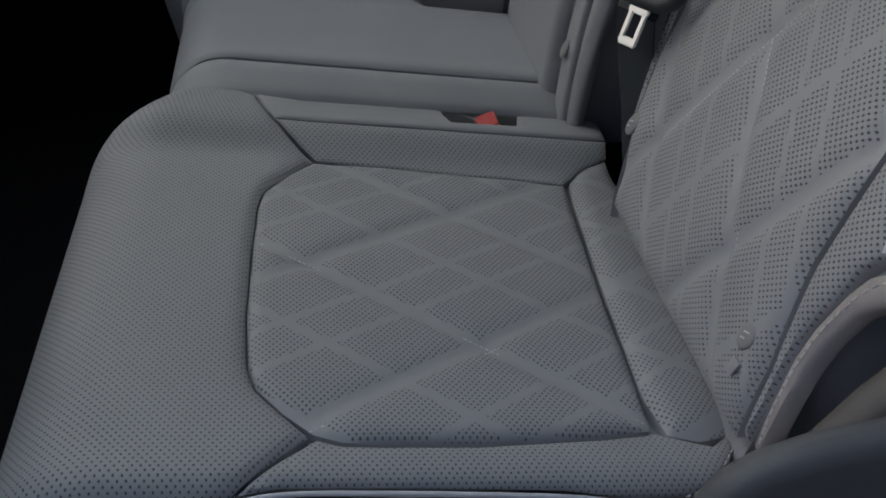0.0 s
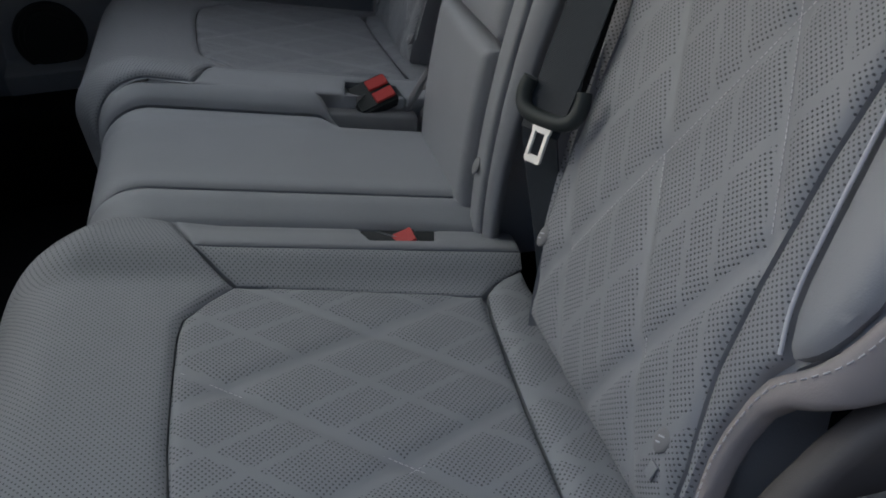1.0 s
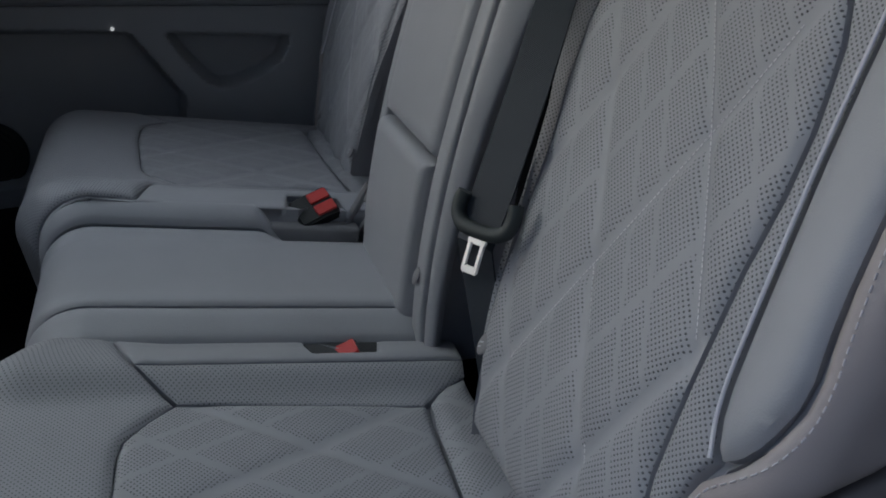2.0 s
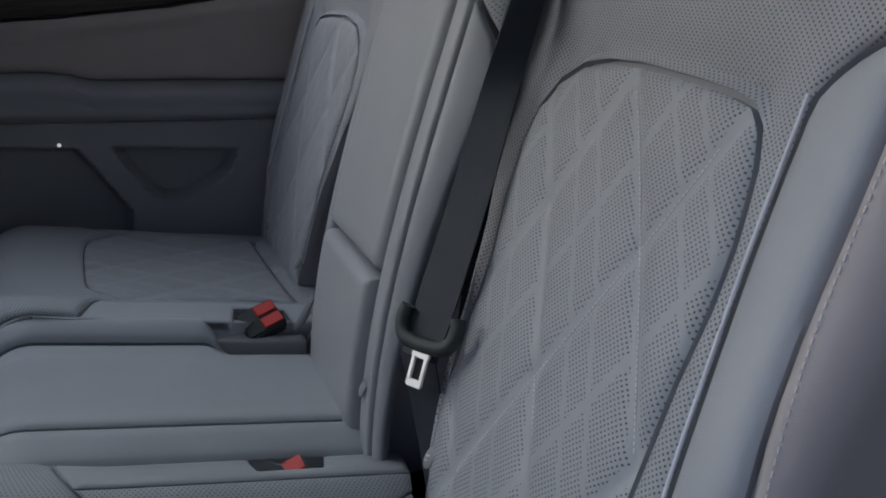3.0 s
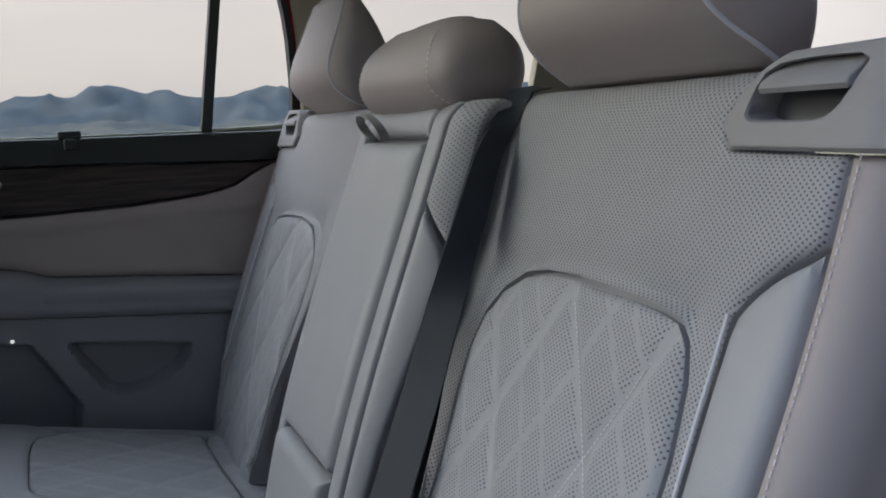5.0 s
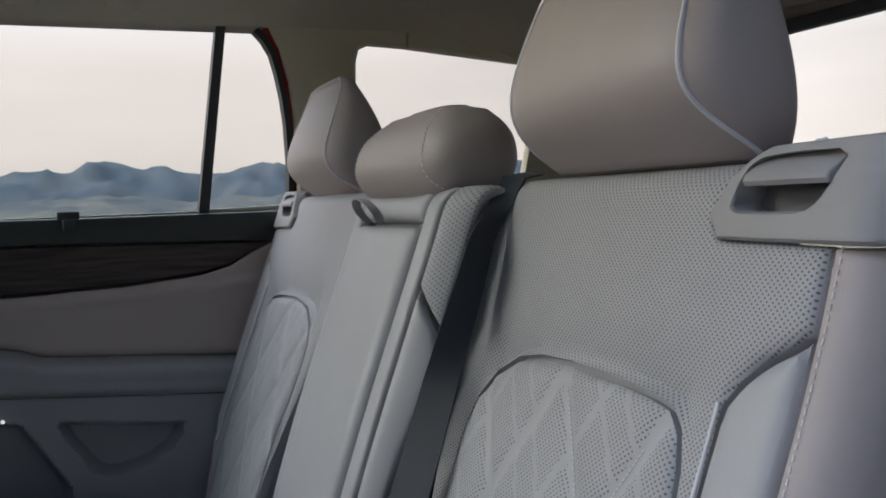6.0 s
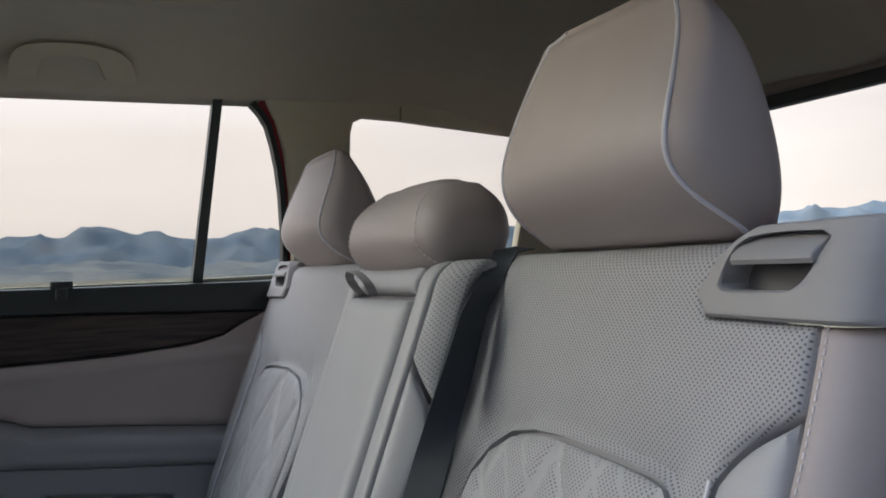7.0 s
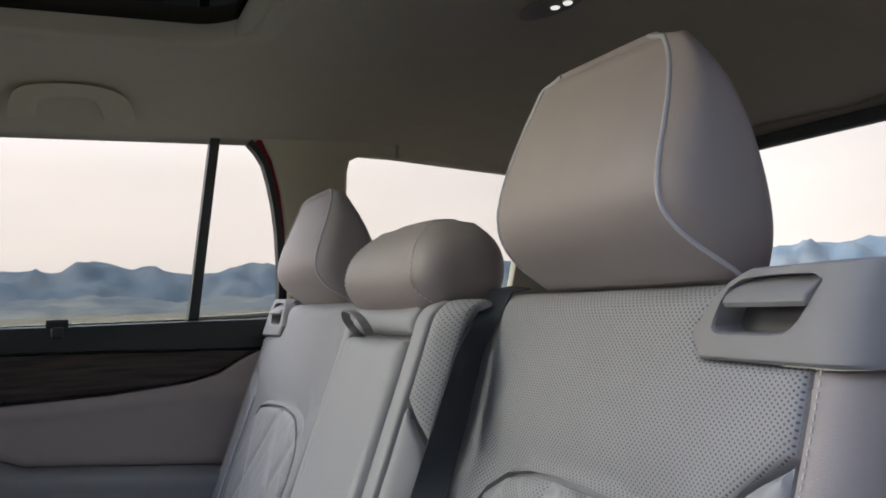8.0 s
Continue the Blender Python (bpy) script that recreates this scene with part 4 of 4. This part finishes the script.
def pane(outline, name):
    bm = bmesh.new()
    a = [bm.verts.new((x, slope(z) + .012, z)) for x, z in outline]
    b = [bm.verts.new((x, slope(z) + .016, z)) for x, z in outline]
    bm.faces.new(a)
    bm.faces.new(b[::-1])
    n = len(a)
    for i in range(n):
        bm.faces.new([a[(i + 1) % n], a[i], b[i], b[(i + 1) % n]])
    ob = part(name, bm, GLASS, win, "glass darkened to dim the sky seen through it", smooth=False)
    ob.visible_shadow = False


pane([(-.42, 1.26), (.537, 1.26), (.578, 1.66), (-.42, 1.66)], "pane")
pane([(.538, 1.26), (.72, 1.26), (.72, 1.50), (.68, 1.66), (.579, 1.66)], "pane")
block("sill_strip", (.158, .010, .010), (.622, .752, 1.293), SILL_AND_GLINT, win, 0.003, (0, -1.5, 0), "pale sill below the fixed pane")
# Thin pale strip stands in for the reflection along the trim's top edge.
block("sill_strip", (.95, .008, .004), (.065, .752, 1.291), SILL_AND_GLINT, win, 0.0015)
bm = bmesh.new()
for x0, x1, dy in ((.527, .547, 0),):
    ring_a = [(x0, 1.28), (x1, 1.28), (.584, 1.64), (.566, 1.64)]
    a = [bm.verts.new((x, slope(z) - .008, z)) for x, z in ring_a]
    b = [bm.verts.new((x, slope(z) + .02, z)) for x, z in ring_a]
    bm.faces.new(a)
    bm.faces.new(b[::-1])
    for i in range(4):
        bm.faces.new([a[(i + 1) % 4], a[i], b[i], b[(i + 1) % 4]])
bmesh.ops.recalc_face_normals(bm, faces=bm.faces[:])
part("divider_bar", bm, RUBBER, win, "dark divider bar", smooth=False)


def strip(name, pts, wide, thick, mat, parent, label=""):
    """A flat moulding along points in the window's plane; wide is given outward from the opening."""
    bm = bmesh.new()
    p = [np.array(q, float) for q in pts]
    rows = []
    for i, q in enumerate(p):
        d = p[min(i + 1, len(p) - 1)] - p[max(i - 1, 0)]
        nrm = np.array([d[1], -d[0]]) / np.linalg.norm(d)
        e = q + nrm * wide
        rows.append([bm.verts.new((x, slope(z) + dy, z)) for (x, z), dy in ((q, -thick), (q, thick), (e, thick), (e, -thick))])
    for a, b in zip(rows, rows[1:]):
        for k in range(4):
            bm.faces.new([a[k], a[(k + 1) % 4], b[(k + 1) % 4], b[k]])
    bm.faces.new(rows[0][::-1])
    bm.faces.new(rows[-1])
    bmesh.ops.recalc_face_normals(bm, faces=bm.faces[:])
    return part(name, bm, mat, parent, label, smooth=False)


EDGE = [(.636, 1.630), (.652, 1.614), (.668, 1.590), (.680, 1.552), (.690, 1.510), (.698, 1.46), (.705, 1.38), (.707, 1.28)]
strip("window_seal", EDGE, -0.011, 0.014, BLACK, win, "black rubber seal")
strip("body_edge", [(x + .011, z) for x, z in EDGE], -0.030, 0.008, PAINT, win, "red painted body edge")

# headliner and pillars: one lining that curves down into the window tops
def roof(x, y):
    z = 1.752 - 0.118 * np.abs(np.asarray(y, float) / 0.66) ** 3.4
    return z - 0.145 * step(x, 0.95, 1.52) * (1 - 0.3 * np.abs(y) / 0.66)


ceiling = tagged(new("ceiling"), "beige woven headliner curving down to the windows", "ceiling", kind="structure")
xs = np.r_[np.linspace(-1.0, .20, 8), np.linspace(.22, 1.52, 44)]
ys = np.linspace(-.668, .668, 61)
bm = bmesh.new()
grid = {}
for i, x in enumerate(xs):
    for j, y in enumerate(ys):
        grid[i, j] = bm.verts.new((x, y, float(roof(x, y))))
hole = lambda x, y: -.62 < x < .555 and abs(y) < .365
for i in range(len(xs) - 1):
    for j in range(len(ys) - 1):
        if hole((xs[i] + xs[i + 1]) / 2, (ys[j] + ys[j + 1]) / 2):
            continue
        bm.faces.new([grid[i, j], grid[i, j + 1], grid[i + 1, j + 1], grid[i + 1, j]])
bmesh.ops.delete(bm, geom=[v for v in bm.verts if not v.link_faces], context="VERTS")
rim_e = [e for e in bm.edges if len(e.link_faces) == 1]
res = bmesh.ops.extrude_edge_only(bm, edges=rim_e)
for v in [g for g in res["geom"] if isinstance(g, bmesh.types.BMVert)]:
    v.co.z += 0.018
mesh = bpy.data.meshes.new("ceiling")
for f in bm.faces:
    f.smooth = True
bm.to_mesh(mesh)
bm.free()
mesh.materials.append(HEADLINER)
ceil_ob = bpy.data.objects.new("lining", mesh)
scene.collection.objects.link(ceil_ob)
bpy.data.objects.remove(ceiling)
ceil_ob.name = "ceiling"
tagged(ceil_ob, "beige woven headliner curving down to the windows", "ceiling", kind="structure")
bm = bmesh.new()
rx, ry = (-1.15, -.62, .42, 1.75), (-.71, -.23, .23, .71)
for z in (1.806, 1.824):
    rv = [[bm.verts.new((x, y, z)) for y in ry] for x in rx]
    for i in range(3):
        for j in range(3):
            if (i, j) != (1, 1):
                bm.faces.new([rv[i][j], rv[i][j + 1], rv[i + 1][j + 1], rv[i + 1][j]])
bmesh.ops.recalc_face_normals(bm, faces=bm.faces[:])
tagged(part("roof_skin", bm, PAINT, None, "", False), "red painted roof panel round the glass", "roof", kind="structure")
glass = thing("sunroof", "closed panoramic sunroof, tinted glass with a wide black border", "sunroof", kind="structure")
bm = bmesh.new()
gx, gy = np.r_[np.linspace(-.66, -.60, 2), np.linspace(-.58, .38, 14), np.linspace(.40, .60, 4)], np.r_[np.linspace(-.39, -.22, 4), np.linspace(-.20, .20, 10), np.linspace(.22, .39, 4)]
clear = lambda x, y: -.59 < x < .39 and abs(y) < .21


def roof_glass(name, keep, mat, label):
    bm = bmesh.new()
    for d in (0, .006):
        gv = [[bm.verts.new((x, y, float(roof(x, y)) + .026 + d)) for y in gy] for x in gx]
        for i in range(len(gx) - 1):
            for j in range(len(gy) - 1):
                if keep(clear((gx[i] + gx[i + 1]) / 2, (gy[j] + gy[j + 1]) / 2)):
                    bm.faces.new([gv[i][j], gv[i][j + 1], gv[i + 1][j + 1], gv[i + 1][j]])
    bmesh.ops.delete(bm, geom=[v for v in bm.verts if not v.link_faces], context="VERTS")
    return part(name, bm, mat, glass, label)


roof_glass("tinted_pane", lambda c: c, ROOFGLASS, "green-tinted glass")
roof_glass("black_border", lambda c: not c, DARKGLASS, "opaque black glass border")
def opening(n=12):
    """The sunroof's rounded opening."""
    x0, x1, h, r = -.62, .575, .350, .085
    pts = []
    for cx, cy, a0 in ((x1 - r, h - r, 0), (x0 + r, h - r, 90), (x0 + r, r - h, 180), (x1 - r, r - h, 270)):
        pts += [(cx + r * math.cos(radians(a0 + 90 * k / n)), cy + r * math.sin(radians(a0 + 90 * k / n))) for k in range(n + 1)]
    return resample(np.array(pts), 0.03)


base_ring = opening()
bm = bmesh.new()
levels = []
for out, dz in ((.055, .002), (.030, -.002), (.012, -.005), (.004, -.004), (0.0, .001), (-.002, .030)):
    ring2 = []
    mid_x, half_x = -.0225, .5975
    for x, y in base_ring:
        xx, yy = mid_x + (x - mid_x) * (half_x + out) / half_x, y * (.350 + out) / .350
        ring2.append(bm.verts.new((xx, yy, float(roof(xx, yy)) + dz)))
    levels.append(ring2)
n = len(base_ring)
for a, b in zip(levels, levels[1:]):
    for k in range(n):
        bm.faces.new([a[k], a[(k + 1) % n], b[(k + 1) % n], b[k]])
bmesh.ops.recalc_face_normals(bm, faces=bm.faces[:])
part("opening_trim", bm, HEADLINER, glass, "beige padded edge of the opening", sharp=80)

pillar = tagged(prism("pillar_rear", [(.722, 1.26), (.721, 1.38), (.714, 1.47), (.703, 1.54), (.684, 1.600), (.660, 1.640), (.62, 1.72), (.95, 1.72), (.95, 1.609), (.868, 1.613), (.848, 1.604), (.842, 1.58), (.842, 1.40), (.85, 1.26)],
                      lambda x, z: Vector((x, .655 - .16 * (z - 1.6), z)), (0, .03, 0), HEADLINER, None, 0.010, seg=3), "beige lined rear pillar", "pillar", kind="structure")
tagged(prism("quarter_header", [(.95, 1.609), (1.26, 1.580), (1.265, 1.56), (1.225, 1.30), (1.55, 1.30), (1.55, 1.70), (.95, 1.72)],
             lambda x, z: Vector((x, .655 - .16 * (z - 1.6), z)), (0, .03, 0), HEADLINER, None, 0.008), "beige lining round the rear quarter window", "pillar", kind="structure")
tagged(block("wall_quarter", (.78, .06, .62), (1.18, .70, 1.00), TRIM, None, 0.02), "grey lining below the rear quarter window", "wall", kind="structure")
tailgate = tagged(block("tailgate_header", (.06, 1.30, .075), (1.545, 0, 1.634), TRIM, None, 0.012, (0, 10, 0)), "dark trim above the rear window", "trim", kind="structure")
tagged(block("window_seal_rear", (.03, 1.30, .030), (1.535, 0, 1.592), RUBBER, None, 0.006), "dark seal above the rear window", "trim", kind="structure")
rear = thing("window_2", "tailgate rear window", "window", kind="structure")
ob = block("pane", (.005, 1.40, .64), (1.575, 0, 1.37), REARGLASS, rear, 0, (0, 12, 0), "glass darkened to dim the sky seen through it")
ob.visible_shadow = False

quarter = thing("window_3", "rear quarter window behind the far seat", "window", kind="structure")
ob = prism("pane", [(.80, 1.25), (1.35, 1.25), (1.35, 1.65), (.80, 1.65)], lambda x, z: Vector((x, .685 - .16 * (z - 1.6) + .012, z)), (0, .005, 0), GLASS, quarter, 0, "glass darkened to dim the sky seen through it")
ob.visible_shadow = False
grab = thing("grab_handle", "beige folding grab handle above the far door", "grab handle")
cut_out = [(.258, 1.640), (.261, 1.664), (.270, 1.673), (.309, 1.676), (.346, 1.674), (.357, 1.664), (.365, 1.640)]
arch = [(.216, 1.636), (.217, 1.662), (.226, 1.684), (.250, 1.695), (.310, 1.700), (.370, 1.695), (.400, 1.681), (.412, 1.660), (.416, 1.634)]
outline = [tuple(p) for p in line(arch, 0.01)] + [tuple(p) for p in line(cut_out, 0.01)][::-1]


def hung(x, z):
    """Handle outlines are drawn upright and leaned along the headliner's slope."""
    k = 1.0 + (1.70 - z) * 0.42
    return Vector((.266 + (x - .266) * k, .508 + (1.70 - z) * 0.75, 1.302 + (z - 1.306) * k))


prism("bar", outline, hung, (0, .032, .008), HEADLINER, grab, 0.006, seg=3)
lamp = thing("reading_lamp", "small oval ceiling reading lamp with bright lenses", "ceiling lamp")
bm = bmesh.new()
bmesh.ops.create_uvsphere(bm, u_segments=28, v_segments=12, radius=1.0, matrix=pose(.975, .052, 1.748, 0, 0, 8) @ Matrix.Diagonal((.030, .075, .010, 1)))
part("bezel", bm, TRIM, lamp)
for x, y in ((.971, .036), (.978, .012)):
    bm = bmesh.new()
    bmesh.ops.create_uvsphere(bm, u_segments=14, v_segments=8, radius=1.0, matrix=pose(x, y, 1.7385) @ Matrix.Diagonal((.007, .008, .003, 1)))
    part("lens", bm, LAMP, lamp, "small bright lens")

# near side: quarter trim and sill beside the open door
tagged(prism("quarter_trim", [(.476, .60), (.482, .705), (.497, .728), (.532, .779), (.560, .811), (.584, .832), (.612, .848), (.66, .858), (.90, .858), (.90, .55), (.465, .55)], door_place(-.698), (0, .03, 0), QUARTER, None, 0.012, seg=4), "dark warm grey quarter trim beside the seat back", "trim", kind="structure")
tagged(prism("sill_trim", [(.405, .40), (.415, .755), (.428, .776), (.447, .789), (.480, .799), (.53, .803), (.92, .815), (.92, .40)], door_place(-.735), (0, .025, 0), SILL, None, 0.012, seg=4), "grey plastic sill cover in the door opening", "trim", kind="structure")
# Black block stands in for shade between seat flank and quarter trim.
tagged(block("seat_side_lining", (.30, .02, .40), (.74, -.655, .64), CARPET_SHADE, None, 0.004), "black block standing for shade in the gap beside the seat", "trim", kind="structure")
tagged(block("sill", (1.6, .14, .16), (-.15, -.74, .40), BLACK, None, 0.02), "black door sill", "trim", kind="structure")
tagged(prism("body_side", [(.92, .35), (.92, .90), (.98, 1.25), (1.0, 1.30), (1.56, 1.30), (1.56, .35)], door_place(-.80), (0, .08, 0), PAINT, None, 0.02), "red rear wing of the car", "car body", kind="structure")
tagged(prism("body_side_far", [(-1.32, .35), (-1.32, 1.20), (-.40, 1.25), (1.58, 1.25), (1.58, .35)], door_place(.82), (0, .05, 0), PAINT, None, 0.02), "red far side of the car", "car body", kind="structure")
tagged(prism("pillar_near", [(.96, 1.30), (.875, 1.50), (.845, 1.60), (.81, 1.73), (1.05, 1.73), (1.10, 1.30)], lambda x, z: Vector((x, -.72 + .16 * (z - 1.3), z)), (0, .05, 0), HEADLINER, None, 0.012), "beige lined pillar beside the open door", "pillar", kind="structure")

# Out of view; added to block low light from ahead of the opening.
tagged(prism("wall_open_door", [(-.75, .45), (-1.55, .45), (-1.60, 1.24), (-.75, 1.24)], lambda y, z: Vector((-.50 - .10 * (y + .75), y, z)), (-.06, 0, 0), DOORGREY, None, 0.02), "unseen inner side of the opened rear door, blocking low light", "car door", kind="structure")

# ---- outside ----
def field_material():
    m = material("dry grass plain", (0.20, 0.18, 0.12), 0.95, vary=0.3, scale=0.02, bump=0.0, spec=0.1)
    return m


FIELD = field_material()
bm = bmesh.new()
bmesh.ops.create_grid(bm, x_segments=40, y_segments=40, size=4900)
tagged(part("ground", bm, FIELD), "dry pale plain reaching to the mountains", "ground", kind="structure")


# Unseen dark slab, added to cut light bouncing up from the ground.
LOW_BOUNCE = material("dark low-bounce ground", (0.05, 0.05, 0.052), 0.9, vary=0.3, scale=3.0, bump=0.4, grain=120, spec=0.2)
tagged(block("road", (60, 14, .012), (0, -1.5, .002), LOW_BOUNCE, None, 0), "unseen dark slab under the car, there to cut bounce light", "road", kind="structure")


def hill_material(name, low, high, haze_glow):
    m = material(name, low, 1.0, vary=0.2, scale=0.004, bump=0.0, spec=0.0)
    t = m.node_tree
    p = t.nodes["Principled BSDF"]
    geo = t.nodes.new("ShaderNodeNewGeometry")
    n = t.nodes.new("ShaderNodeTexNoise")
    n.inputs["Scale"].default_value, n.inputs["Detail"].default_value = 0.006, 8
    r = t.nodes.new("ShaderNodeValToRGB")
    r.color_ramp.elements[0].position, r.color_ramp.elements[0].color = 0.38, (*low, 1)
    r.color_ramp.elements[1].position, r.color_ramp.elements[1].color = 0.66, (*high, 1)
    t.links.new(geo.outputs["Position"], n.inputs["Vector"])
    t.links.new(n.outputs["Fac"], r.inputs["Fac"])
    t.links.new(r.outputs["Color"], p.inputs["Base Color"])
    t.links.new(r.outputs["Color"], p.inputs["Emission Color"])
    p.inputs["Emission Strength"].default_value = haze_glow
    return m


# Distance haze is put into these blue-grey colours, and emission lifts it.
HILL_FAR = hill_material("mountains with painted haze", (0.115, 0.150, 0.180), (0.185, 0.205, 0.215), 0.50)
HILL_NEAR = hill_material("foothills with painted haze", (0.130, 0.150, 0.160), (0.24, 0.24, 0.21), 0.42)


def ridge(name, mat, dist, deep, heights, seed, label, rough):
    """A belt of hills round the horizon; heights are slopes above the level plain at given bearings."""
    bm = bmesh.new()
    bear = np.linspace(-70, 150, 500)
    rows = []
    for k in range(14):
        f = k / 13
        row = []
        for b in bear:
            peak = float(np.interp(b, [h[0] for h in heights], [h[1] for h in heights])) * (dist + deep)
            peak *= 1 + rough * (noise.noise(Vector((b * 0.35, seed, 0))) + 0.5 * noise.noise(Vector((b * 1.1, seed, 3))) + 0.25 * noise.noise(Vector((b * 3.1, seed, 7))))
            d = dist + deep * f
            h = peak * math.sin(math.pi / 2 * f) ** 0.8 * (1 + 0.42 * (1 - f) * (noise.noise(Vector((b * 0.8, f * 4, seed + 9))) * 1.6 + 0.7 * noise.noise(Vector((b * 2.6, f * 7, seed + 4)))))
            a = radians(b)
            row.append(bm.verts.new((math.sin(a) * d, math.cos(a) * d, max(h, 0) if 0 < f else -5)))
        rows.append(row)
    for a, b in zip(rows, rows[1:]):
        for k in range(len(bear) - 1):
            bm.faces.new([a[k], a[k + 1], b[k + 1], b[k]])
    return tagged(part(name, bm, mat, sharp=180), label, "mountains", kind="structure")



ridge("backdrop_mountains", HILL_FAR, 3500, 900, [(-70, .04), (-20, .04), (-8, .038), (-3, .0392), (-2.3, .0432), (-.53, .0465), (.66, .0438), (1.58, .0492), (2.4, .054), (2.83, .0563), (3.3, .0535), (3.76, .0525), (4.86, .045), (6.16, .0492), (6.96, .0423), (8.27, .0381), (9.95, .0408), (11.3, .0481), (13, .046), (15, .043), (20, .042), (40, .043), (44.4, .0442), (46, .0467), (47.8, .0448), (49.3, .0472), (52, .045), (90, .045), (150, .04)], 2.0, "mountain range on the horizon, blue haze painted and glowing", 0.035)
ridge("backdrop_foothills", HILL_NEAR, 2600, 700, [(-70, .012), (-5, .014), (3, .020), (8, .012), (15, .016), (40, .018), (150, .012)], 11.0, "dry foothills below the mountains, pale haze painted and glowing", 0.35)

# each thing's origin at its base
bpy.context.view_layer.update()
for ob in [o for o in scene.objects if o.type == "EMPTY" and not o.parent]:
    pts = [k.matrix_world @ Vector(p) for k in ob.children_recursive for p in k.bound_box]
    if pts:
        base = Vector(((min(p.x for p in pts) + max(p.x for p in pts)) / 2, (min(p.y for p in pts) + max(p.y for p in pts)) / 2, min(p.z for p in pts)))
        ob.location = base
        for k in ob.children:
            k.matrix_parent_inverse = Matrix.Translation(-base)
